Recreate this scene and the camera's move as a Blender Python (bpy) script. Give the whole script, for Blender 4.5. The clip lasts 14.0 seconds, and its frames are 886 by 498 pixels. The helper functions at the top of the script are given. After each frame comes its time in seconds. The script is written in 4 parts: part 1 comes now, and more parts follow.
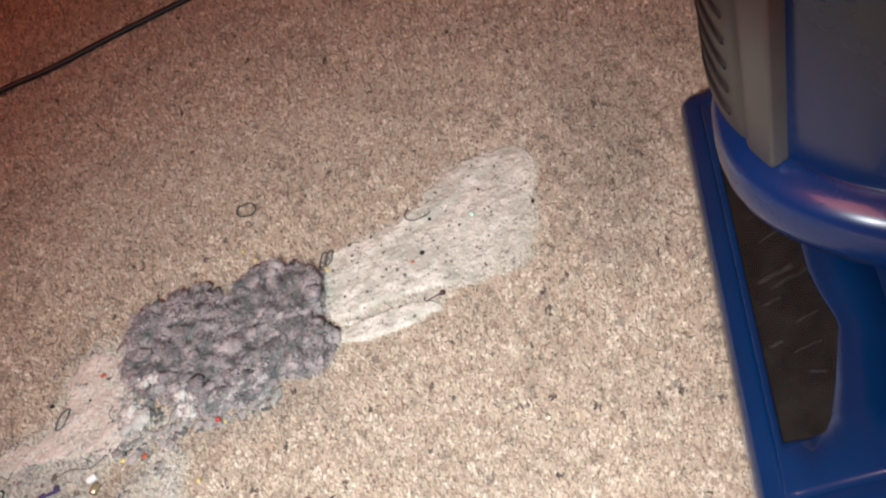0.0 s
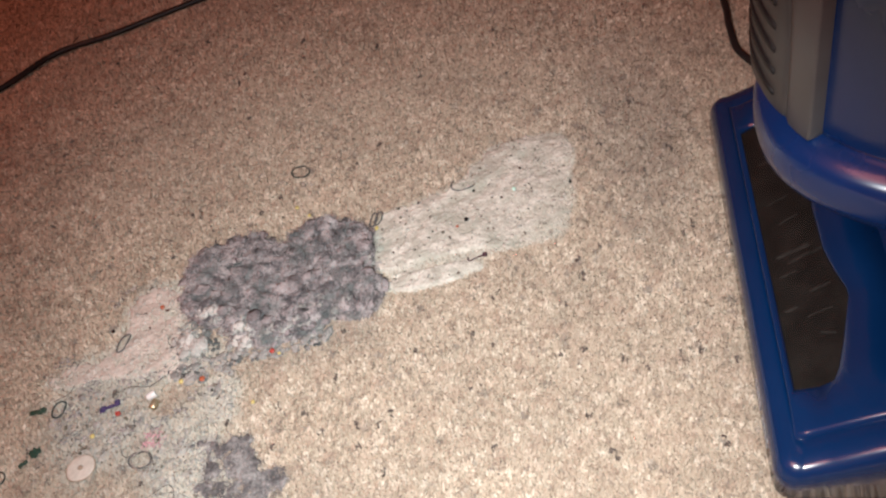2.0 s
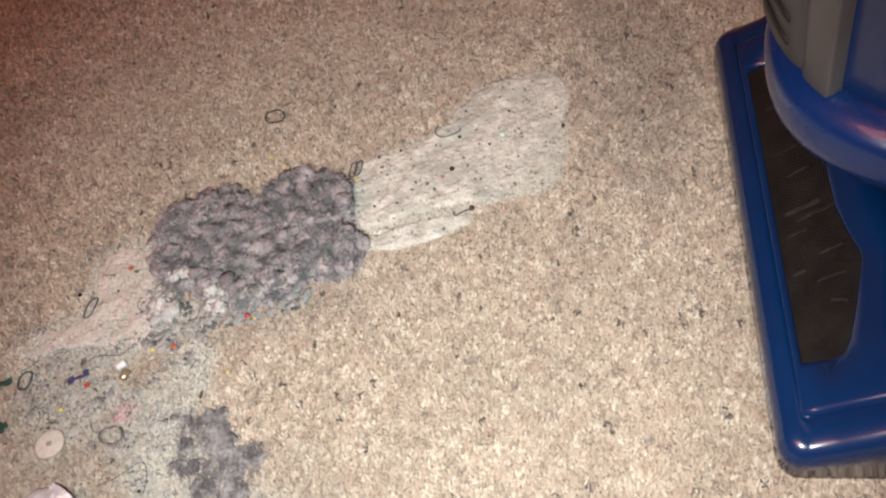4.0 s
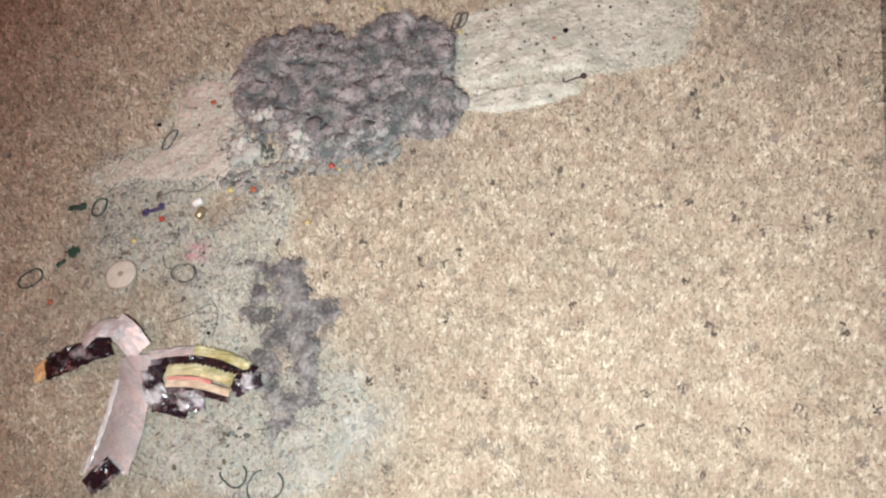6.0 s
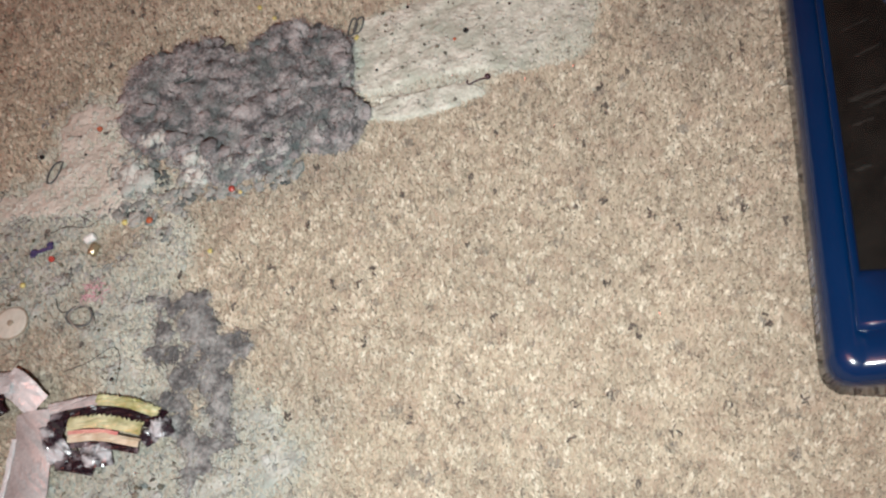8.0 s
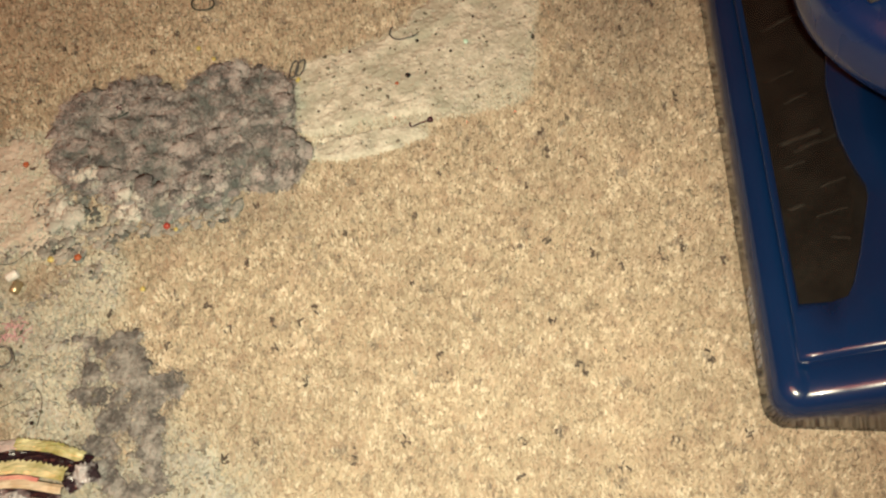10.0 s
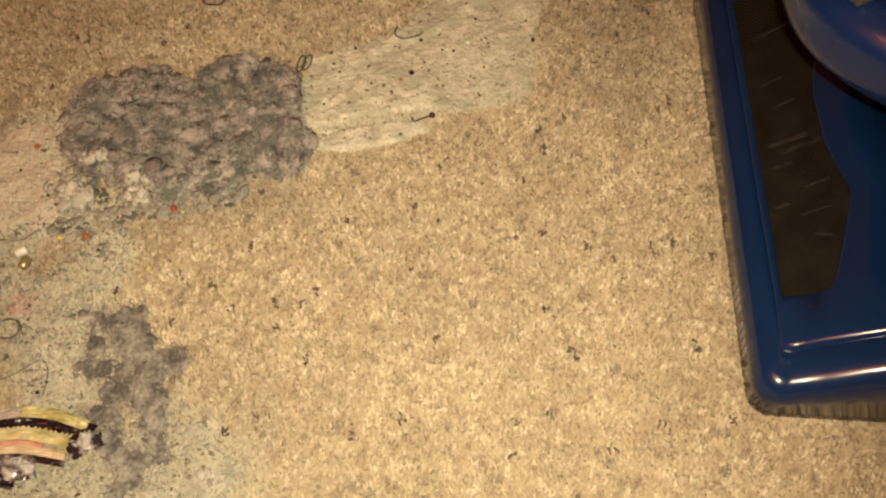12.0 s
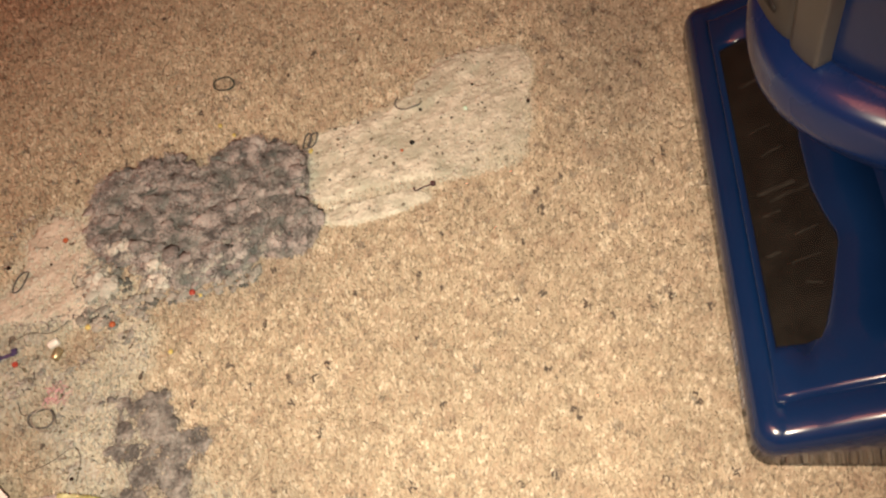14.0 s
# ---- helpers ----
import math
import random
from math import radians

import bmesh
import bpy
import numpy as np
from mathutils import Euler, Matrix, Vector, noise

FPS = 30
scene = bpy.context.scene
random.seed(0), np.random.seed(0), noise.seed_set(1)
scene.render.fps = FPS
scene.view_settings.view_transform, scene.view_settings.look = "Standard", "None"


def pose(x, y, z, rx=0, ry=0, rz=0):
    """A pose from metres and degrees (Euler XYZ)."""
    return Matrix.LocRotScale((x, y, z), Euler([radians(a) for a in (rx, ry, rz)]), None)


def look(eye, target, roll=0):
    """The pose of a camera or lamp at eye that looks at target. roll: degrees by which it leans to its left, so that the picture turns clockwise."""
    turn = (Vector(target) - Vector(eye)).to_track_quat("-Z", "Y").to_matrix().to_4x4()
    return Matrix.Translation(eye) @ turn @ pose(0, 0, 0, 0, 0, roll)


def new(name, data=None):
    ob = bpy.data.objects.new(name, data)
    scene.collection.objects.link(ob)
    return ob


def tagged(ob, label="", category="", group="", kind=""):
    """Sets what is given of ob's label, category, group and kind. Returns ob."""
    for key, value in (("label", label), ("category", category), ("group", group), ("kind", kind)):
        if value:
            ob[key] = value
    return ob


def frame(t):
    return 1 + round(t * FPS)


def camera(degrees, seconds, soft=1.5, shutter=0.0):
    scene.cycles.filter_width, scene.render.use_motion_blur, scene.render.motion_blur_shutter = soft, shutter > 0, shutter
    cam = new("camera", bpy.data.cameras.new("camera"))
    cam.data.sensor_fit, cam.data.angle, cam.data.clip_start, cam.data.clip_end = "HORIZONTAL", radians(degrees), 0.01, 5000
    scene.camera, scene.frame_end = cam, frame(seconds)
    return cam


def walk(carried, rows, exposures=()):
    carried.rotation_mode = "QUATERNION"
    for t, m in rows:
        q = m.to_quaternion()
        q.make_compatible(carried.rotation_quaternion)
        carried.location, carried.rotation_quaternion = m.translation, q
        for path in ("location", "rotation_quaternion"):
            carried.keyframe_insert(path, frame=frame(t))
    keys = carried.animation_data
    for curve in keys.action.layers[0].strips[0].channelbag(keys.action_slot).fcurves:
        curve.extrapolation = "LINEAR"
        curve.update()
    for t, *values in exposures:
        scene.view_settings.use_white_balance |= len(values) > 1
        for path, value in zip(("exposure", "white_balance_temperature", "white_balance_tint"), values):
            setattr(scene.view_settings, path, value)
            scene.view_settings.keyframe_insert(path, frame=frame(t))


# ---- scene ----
cam = camera(53.6, 14.0, 2.3)
PATH = [
    (0, (0.085, -0.22, 0.484), (-0.129, 1.094, -1.009), -21.1),
    (0.5, (0.053, -0.217, 0.482), (-0.057, 1.085, -1.031), -17.4),
    (1, (0.05, -0.238, 0.5), (-0.066, 1.055, -1.022), -16.4),
    (1.5, (0.035, -0.254, 0.497), (-0.093, 1.059, -1.006), -15.4),
    (2, (0.031, -0.292, 0.506), (-0.12, 1.067, -0.953), -14.1),
    (2.2, (0.019, -0.292, 0.503), (-0.135, 1.07, -0.954), -13.9),
    (4.3, (0.044, -0.229, 0.489), (-0.139, 0.949, -1.117), -17.0),
    (4.5, (0.035, -0.225, 0.482), (-0.145, 0.944, -1.13), -15.7),
    (5, (0.035, -0.245, 0.488), (-0.178, 0.942, -1.107), -15.2),
    (5.5, (0.02, -0.274, 0.488), (-0.259, 0.878, -1.123), -15.8),
    (6, (0.013, -0.221, 0.46), (-0.326, 0.748, -1.256), -19.1),
    (6.5, (0.018, -0.186, 0.443), (-0.279, 0.715, -1.317), -19.8),
    (7, (0.016, -0.207, 0.454), (-0.229, 0.738, -1.292), -17.7),
    (7.5, (0.021, -0.19, 0.445), (-0.19, 0.755, -1.305), -17.1),
    (8, (0.019, -0.197, 0.447), (-0.157, 0.751, -1.305), -16.1),
    (8.5, (0.026, -0.192, 0.455), (-0.11, 0.774, -1.291), -15.0),
    (8.7, (0.035, -0.182, 0.445), (-0.098, 0.805, -1.289), -15.3),
    (10.8, (-0.018, -0.225, 0.424), (0.097, 0.865, -1.249), -0.5),
    (11, (-0.013, -0.215, 0.42), (0.094, 0.874, -1.254), -1.0),
    (11.5, (-0.011, -0.214, 0.427), (0.109, 0.876, -1.245), -0.6),
    (12, (-0.009, -0.235, 0.438), (0.058, 0.877, -1.223), -2.0),
    (12.5, (0.001, -0.237, 0.448), (0.016, 0.897, -1.199), -4.3),
    (13, (0.004, -0.257, 0.466), (-0.025, 0.91, -1.158), -6.6),
    (13.5, (0.012, -0.242, 0.465), (-0.052, 0.926, -1.158), -9.4),
    (14, (0.027, -0.228, 0.467), (-0.026, 0.943, -1.154), -10.9),
]
# exposure and white balance drift with the phone's automatics: seconds, stops, kelvin, tint
EXPOSURES = [(0, 0.08, 5900, 7), (2.2, -0.08, 6050, 9), (4.3, -0.04, 5980, 6), (5.2, -0.17, 6000, 6), (6.0, -0.18, 5900, 2), (6.5, -0.38, 5850, 0), (7.6, -0.40, 5850, 0), (8.7, -0.25, 5850, -1),
             (10.8, -0.38, 10600, -3), (11.5, -0.40, 11500, 1), (12.2, -0.57, 11000, 3), (13.0, -0.40, 9800, 8), (13.5, -0.32, 8600, 7), (14.0, -0.22, 8500, 9)]
walk(cam, [(t, look(eye, target, roll)) for t, eye, target, roll in PATH], EXPOSURES)

# ---- light: the phone's torch beside the lens, and a dim reddish room lamp overhead ----
world = bpy.data.worlds.new("room_air")
world.use_nodes = True
world.node_tree.nodes["Background"].inputs[0].default_value = (0.9, 0.5, 0.4, 1)
world.node_tree.nodes["Background"].inputs[1].default_value = 0.02
scene.world = world


def lamp(name, kind, energy, colour, place, target, size):
    data = bpy.data.lights.new(name, kind)
    data.energy, data.color = energy, colour
    if kind == "AREA":
        data.size = size
    else:
        data.shadow_soft_size = size
    if kind == "SPOT":
        data.spot_size, data.spot_blend = radians(86), 1.0
    ob = new(name, data)
    ob.matrix_world = look(place, target)
    return ob


lamp("phone_torch", "SPOT", 19.6, (0.985, 0.965, 0.92), (-0.010, -0.252, 0.478), (-0.035, 0.010, 0), 0.004)
lamp("ceiling_lamp", "AREA", 17.0, (1.0, 0.29, 0.19), (-0.95, -0.55, 2.3), (-0.8, 0.2, 0), 1.0)


# ---- materials ----
def surface(name, colour, colour2=None, rough=0.5, metal=0.0, scale=60.0, fine=600.0, bump=0.2, coat=0.0, sheen=0.0, alpha=None, spread=(0.35, 0.65), tint=None, patch=45.0):
    """A surface that varies between two colours at two scales, with a fine relief."""
    m = bpy.data.materials.new(name)
    m.use_nodes = True
    nodes, links = m.node_tree.nodes, m.node_tree.links
    skin = nodes["Principled BSDF"]
    where = nodes.new("ShaderNodeTexCoord")
    coarse, grain = nodes.new("ShaderNodeTexNoise"), nodes.new("ShaderNodeTexNoise")
    coarse.inputs["Scale"].default_value, grain.inputs["Scale"].default_value = scale, fine
    coarse.inputs["Detail"].default_value = grain.inputs["Detail"].default_value = 4
    links.new(where.outputs["Object"], coarse.inputs["Vector"])
    links.new(where.outputs["Object"], grain.inputs["Vector"])
    blend = nodes.new("ShaderNodeMath")
    blend.operation = "MULTIPLY_ADD"
    blend.inputs[1].default_value = 0.4
    half = nodes.new("ShaderNodeMath")
    half.operation = "MULTIPLY"
    half.inputs[1].default_value = 0.6
    links.new(coarse.outputs["Fac"], half.inputs[0])
    links.new(grain.outputs["Fac"], blend.inputs[0])
    links.new(half.outputs[0], blend.inputs[2])
    ramp = nodes.new("ShaderNodeValToRGB")
    ramp.color_ramp.elements[0].position, ramp.color_ramp.elements[1].position = spread
    ramp.color_ramp.elements[0].color = (*colour, 1)
    ramp.color_ramp.elements[1].color = (*(colour2 or [min(1, c * 1.15) for c in colour]), 1)
    links.new(blend.outputs[0], ramp.inputs["Fac"])
    links.new(ramp.outputs["Color"], skin.inputs["Base Color"])
    if tint:
        patches, share, mix = nodes.new("ShaderNodeTexNoise"), nodes.new("ShaderNodeMapRange"), nodes.new("ShaderNodeMix")
        patches.inputs["Scale"].default_value, patches.inputs["Detail"].default_value = patch, 3
        links.new(where.outputs["Object"], patches.inputs["Vector"])
        share.inputs["From Min"].default_value, share.inputs["From Max"].default_value, share.inputs["To Max"].default_value = 0.48, 0.66, 0.75
        links.new(patches.outputs["Fac"], share.inputs["Value"])
        mix.data_type = "RGBA"
        mix.inputs["B"].default_value = (*tint, 1)
        links.new(share.outputs["Result"], mix.inputs["Factor"])
        links.new(ramp.outputs["Color"], mix.inputs["A"])
        links.new(mix.outputs["Result"], skin.inputs["Base Color"])
    relief = nodes.new("ShaderNodeBump")
    relief.inputs["Strength"].default_value, relief.inputs["Distance"].default_value = bump, 0.001
    links.new(grain.outputs["Fac"], relief.inputs["Height"])
    links.new(relief.outputs["Normal"], skin.inputs["Normal"])
    dull = nodes.new("ShaderNodeMapRange")
    dull.inputs["To Min"].default_value, dull.inputs["To Max"].default_value = max(0.02, rough - 0.08), min(1, rough + 0.08)
    links.new(coarse.outputs["Fac"], dull.inputs["Value"])
    links.new(dull.outputs["Result"], skin.inputs["Roughness"])
    skin.inputs["Metallic"].default_value, skin.inputs["Coat Weight"].default_value = metal, coat
    skin.inputs["Sheen Weight"].default_value = sheen
    if alpha is not None:
        skin.inputs["Alpha"].default_value = alpha
    return m


def carpet_surface(name, per_tuft):
    """Speckled beige yarn; powder lies on it and a dark tint is mixed in where the attributes say so."""
    m = bpy.data.materials.new(name)
    m.use_nodes = True
    nodes, links = m.node_tree.nodes, m.node_tree.links
    skin = nodes["Principled BSDF"]
    skin.inputs["Roughness"].default_value = 0.6
    skin.inputs["Sheen Weight"].default_value = 0.15
    where = nodes.new("ShaderNodeTexCoord")
    ramp = nodes.new("ShaderNodeValToRGB")
    stops = ((0.0, YARN_DARK), (0.12, YARN_BROWN), (0.34, YARN_TAN), (0.60, YARN_BEIGE), (0.82, YARN_PALE), (1.0, YARN_CREAM))
    ramp.color_ramp.elements[0].position, ramp.color_ramp.elements[0].color = stops[0][0], (*stops[0][1], 1)
    ramp.color_ramp.elements[1].position, ramp.color_ramp.elements[1].color = stops[-1][0], (*stops[-1][1], 1)
    for at, colour in stops[1:-1]:
        ramp.color_ramp.elements.new(at).color = (*colour, 1)
    if per_tuft:
        tone = nodes.new("ShaderNodeAttribute")
        tone.attribute_name = "tone"
        pick = tone.outputs["Fac"]
    else:
        cells = nodes.new("ShaderNodeTexVoronoi")
        cells.inputs["Scale"].default_value = 300
        links.new(where.outputs["Object"], cells.inputs["Vector"])
        pick = cells.outputs["Color"]
    links.new(pick, ramp.inputs["Fac"])
    colour = ramp.outputs["Color"]
    wide = nodes.new("ShaderNodeTexNoise")
    wide.inputs["Scale"].default_value, wide.inputs["Detail"].default_value = 14, 5
    links.new(where.outputs["Object"], wide.inputs["Vector"])
    level = nodes.new("ShaderNodeMapRange")
    level.inputs["From Min"].default_value, level.inputs["From Max"].default_value = 0.3, 0.7
    level.inputs["To Min"].default_value, level.inputs["To Max"].default_value = (0.88, 1.08) if per_tuft else (0.90, 1.05)
    links.new(wide.outputs["Fac"], level.inputs["Value"])
    worn = nodes.new("ShaderNodeVectorMath")
    worn.operation = "SCALE"
    links.new(colour, worn.inputs[0])
    links.new(level.outputs["Result"], worn.inputs["Scale"])
    colour = worn.outputs["Vector"]
    rosy = nodes.new("ShaderNodeTexNoise")
    rosy.inputs["Scale"].default_value, rosy.inputs["Detail"].default_value = 55, 3
    links.new(where.outputs["Object"], rosy.inputs["Vector"])
    share = nodes.new("ShaderNodeMapRange")
    share.inputs["From Min"].default_value, share.inputs["From Max"].default_value, share.inputs["To Max"].default_value = 0.5, 0.72, 0.55
    links.new(rosy.outputs["Fac"], share.inputs["Value"])
    warm = nodes.new("ShaderNodeMix")
    warm.data_type = "RGBA"
    warm.inputs["B"].default_value = (*YARN_ROSY, 1)
    links.new(share.outputs["Result"], warm.inputs["Factor"])
    links.new(colour, warm.inputs["A"])
    colour = warm.outputs["Result"]
    if per_tuft:
        for key, tint in (("powder", POWDER), ("dark_tint", DARK_TINT)):
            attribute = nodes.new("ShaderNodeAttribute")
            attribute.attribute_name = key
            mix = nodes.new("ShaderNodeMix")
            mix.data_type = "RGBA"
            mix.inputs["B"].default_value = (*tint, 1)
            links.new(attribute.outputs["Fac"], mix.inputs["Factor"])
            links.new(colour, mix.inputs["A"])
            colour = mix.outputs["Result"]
    links.new(colour, skin.inputs["Base Color"])
    fibre = nodes.new("ShaderNodeTexNoise")
    fibre.inputs["Scale"].default_value = 1800
    links.new(where.outputs["Object"], fibre.inputs["Vector"])
    relief = nodes.new("ShaderNodeBump")
    relief.inputs["Strength"].default_value, relief.inputs["Distance"].default_value = 0.6, 0.0006
    links.new(fibre.outputs["Fac"], relief.inputs["Height"])
    links.new(relief.outputs["Normal"], skin.inputs["Normal"])
    return m


YARN_DARK, YARN_BROWN, YARN_TAN = (0.25, 0.205, 0.165), (0.37, 0.29, 0.215), (0.48, 0.39, 0.29)
YARN_BEIGE, YARN_PALE, YARN_CREAM = (0.575, 0.48, 0.36), (0.66, 0.565, 0.435), (0.82, 0.735, 0.60)
YARN_ROSY = (0.46, 0.335, 0.25)
POWDER, DARK_TINT = (0.62, 0.625, 0.54), (0.19, 0.165, 0.145)
M_PILE = carpet_surface("speckled_beige_yarn", True)
M_BACKING = carpet_surface("carpet_backing", False)
M_WALL = surface("matt_wall_paint", (0.55, 0.42, 0.36), (0.6, 0.46, 0.4), 0.8, scale=3, fine=90)
M_CEILING = surface("ceiling_paint", (0.75, 0.7, 0.66), None, 0.85, scale=3, fine=90)
M_LINT = surface("grey_mauve_lint", (0.11, 0.101, 0.106), (0.56, 0.51, 0.50), 0.95, scale=95, fine=420, bump=1.0, sheen=0.1, spread=(0.43, 0.58), tint=(0.17, 0.195, 0.19), patch=55.0)
M_WISP = surface("grey_mauve_wispy_lint", (0.115, 0.108, 0.108), (0.40, 0.38, 0.365), 0.95, scale=85, fine=420, bump=1.0, spread=(0.42, 0.62))
M_LINT_DARK = surface("dark_teal_lint", (0.07, 0.085, 0.085), (0.2, 0.21, 0.2), 0.95, scale=160, fine=600, bump=0.8)
M_WHITE_DUST = surface("ivory_dust", (0.57, 0.56, 0.475), (0.87, 0.855, 0.755), 0.95, scale=85, fine=420, bump=1.0, spread=(0.42, 0.60), tint=(0.48, 0.505, 0.42), patch=32.0)
M_PINK_DUST = surface("pinkish_pale_dust", (0.57, 0.51, 0.44), (0.78, 0.72, 0.64), 0.95, scale=75, fine=420, bump=1.0, spread=(0.40, 0.60), tint=(0.58, 0.56, 0.49), patch=40.0)
M_ASH_DUST = surface("pale_grey_dust", (0.32, 0.318, 0.285), (0.60, 0.585, 0.53), 0.95, scale=85, fine=420, bump=1.0, spread=(0.40, 0.62), tint=(0.38, 0.405, 0.365), patch=40.0)
M_BLUE = surface("glossy_blue_plastic", (0.0030, 0.023, 0.091), (0.0038, 0.027, 0.102), 0.2, scale=25, fine=900, bump=0.02, coat=0.5)
M_BLUE_BODY = surface("bright_blue_plastic", (0.003, 0.026, 0.125), (0.004, 0.030, 0.140), 0.26, scale=25, fine=900, bump=0.02, coat=0.4)
M_GREY = surface("grey_plastic", (0.052, 0.052, 0.051), (0.072, 0.071, 0.07), 0.4, scale=40, fine=1500, bump=0.08)
M_GREY_LIGHT = surface("pale_grey_plastic", (0.09, 0.092, 0.092), (0.115, 0.117, 0.117), 0.38, scale=40, fine=1500, bump=0.06)
M_SLOT = surface("slot_shade_black", (0.012, 0.012, 0.013), None, 0.6)
M_SKIRT = surface("dark_skirt_plastic", (0.02, 0.022, 0.035), (0.035, 0.035, 0.05), 0.25, scale=60, bump=0.05, coat=0.3)
M_SMOKED = surface("smoked_clear_plastic", (0.02, 0.018, 0.016), None, 0.12, scale=40, bump=0.02, alpha=0.4)
M_CHAMBER = surface("chamber_black_plastic", (0.010, 0.010, 0.010), (0.085, 0.078, 0.068), 0.6, scale=60, fine=300, spread=(0.4, 0.66))
M_BRISTLE = surface("pale_bristle", (0.04, 0.038, 0.034), (0.24, 0.23, 0.21), 0.8, scale=200)
M_CHROME = surface("worn_silver_plastic", (0.32, 0.32, 0.33), (0.45, 0.45, 0.46), 0.3, metal=0.3, bump=0.05)
M_MARKS = surface("worn_silver_print", (0.3, 0.3, 0.32), (0.5, 0.5, 0.52), 0.5)
M_CORD = surface("black_rubber", (0.012, 0.012, 0.013), (0.022, 0.022, 0.023), 0.45, bump=0.1)
M_FOIL = surface("silver_foil", (0.72, 0.70, 0.71), (0.92, 0.90, 0.91), 0.28, metal=0.2, scale=90, bump=0.25)
M_FOIL_PINK = surface("dull_pinkish_foil", (0.46, 0.425, 0.425), (0.68, 0.63, 0.625), 0.36, metal=0.25, scale=60, bump=0.35)
# the pale second colour paints in the glossy streaks of the creased film
M_PURPLE = surface("dark_purple_print", (0.020, 0.010, 0.015), (0.30, 0.26, 0.28), 0.22, scale=80, fine=110, bump=0.1, coat=0.4, spread=(0.52, 0.62))
# pale swirls are silver print, and painted glints on the crumpled side
M_PURPLE_GREY = surface("creased_grey_purple_print", (0.035, 0.022, 0.030), (0.60, 0.58, 0.60), 0.25, scale=95, fine=120, bump=0.1, coat=0.3, spread=(0.47, 0.56))
M_GOLD = surface("olive_gold_print", (0.36, 0.345, 0.13), (0.86, 0.84, 0.55), 0.2, metal=0.15, fine=200, scale=90, bump=0.25, coat=0.4)
M_ORANGE = surface("orange_print", (0.66, 0.40, 0.16), (0.88, 0.72, 0.42), 0.3, scale=150, coat=0.3)
M_PEACH = surface("peach_gold_print", (0.58, 0.44, 0.30), (0.86, 0.77, 0.62), 0.22, scale=100, fine=220, coat=0.4)
M_CORAL = surface("coral_print", (0.66, 0.26, 0.24), (0.82, 0.50, 0.42), 0.25, scale=120, coat=0.4)
M_DISC = surface("pale_card", (0.58, 0.55, 0.475), (0.72, 0.685, 0.60), 0.8, scale=130, bump=0.3)
M_SPOT = surface("brown_card_mark_and_shadow", (0.36, 0.30, 0.23), None, 0.8)


def plain(name, colour, rough=0.4, coat=0.0, metal=0.0):
    return surface(name, colour, [min(1, c * 1.3 + 0.01) for c in colour], rough, metal, scale=300, fine=1500, bump=0.1, coat=coat)


M_BAND_GREY = plain("grey_rubber", (0.10, 0.10, 0.10), 0.5)
M_BAND_DARK = plain("dark_green_rubber", (0.035, 0.055, 0.05), 0.5)
M_BAND_PALE = plain("clear_pale_rubber", (0.3, 0.27, 0.24), 0.35)
M_RED, M_ORANGE_BEAD = plain("red_plastic", (0.40, 0.06, 0.045), 0.25, 0.4), plain("orange_red_plastic", (0.42, 0.11, 0.05), 0.25, 0.4)
M_WHITE_BEAD, M_GOLD_BEAD = plain("white_plastic", (0.8, 0.78, 0.74), 0.3, 0.3), plain("brass_bead", (0.46, 0.39, 0.25), 0.25, 0, 0.6)
M_YELLOW, M_BLACK_BEAD = plain("yellow_plastic", (0.6, 0.50, 0.18), 0.3), plain("black_glass", (0.01, 0.01, 0.012), 0.1, 0.5)
M_GREEN_FOIL, M_GREEN = plain("pale_green_glitter", (0.6, 0.95, 0.72), 0.15, 0.5, 0.0), plain("dark_green_scrap", (0.02, 0.06, 0.04), 0.5)
M_VIOLET, M_PLUM = plain("violet_plastic", (0.06, 0.048, 0.13), 0.4), plain("plum_plastic", (0.055, 0.018, 0.028), 0.4)
M_PINK_FUZZ, M_HAIR = plain("pink_fuzz", (0.52, 0.30, 0.33), 0.9), plain("dark_hair", (0.05, 0.045, 0.045), 0.5)
M_FLECK = plain("dark_lint_fleck", (0.13, 0.105, 0.09), 0.9)
M_GLINT = plain("glitter_flake", (0.85, 0.85, 0.8), 0.12, 0, 0.9)


# ---- builders ----
def part(name, bm, material, parent=None, label="", smooth=True):
    """Links a bmesh or a mesh as one mesh object, under parent where one is given."""
    if isinstance(bm, bmesh.types.BMesh):
        data = bpy.data.meshes.new(name)
        bmesh.ops.recalc_face_normals(bm, faces=bm.faces)
        bm.to_mesh(data)
        bm.free()
        data.polygons.foreach_set("use_smooth", [smooth] * len(data.polygons))
    else:
        data = bm
    if not data.materials:
        data.materials.append(material)
    ob = new(name, data)
    ob.parent = parent
    if label:
        ob["label"] = label
    return ob


def thing(name, place, turn=0.0, label="", category="", group=""):
    ob = new(name)
    ob.matrix_world = pose(*place, 0, 0, turn)
    return tagged(ob, label, category, group)


def array_mesh(name, verts, faces, material, smooth=True):
    """A mesh from arrays; faces is a list of index arrays, each of one corner count."""
    data = bpy.data.meshes.new(name)
    data.vertices.add(len(verts))
    data.vertices.foreach_set("co", np.asarray(verts, np.float32).ravel())
    corners = np.concatenate([f.ravel() for f in faces]).astype(np.int32)
    counts = np.concatenate([np.full(len(f), f.shape[1]) for f in faces])
    data.loops.add(len(corners))
    data.loops.foreach_set("vertex_index", corners)
    data.polygons.add(len(counts))
    data.polygons.foreach_set("loop_start", np.r_[0, np.cumsum(counts)[:-1]].astype(np.int32))
    data.polygons.foreach_set("use_smooth", np.full(len(counts), smooth))
    data.materials.append(material)
    data.update(calc_edges=True)
    return data


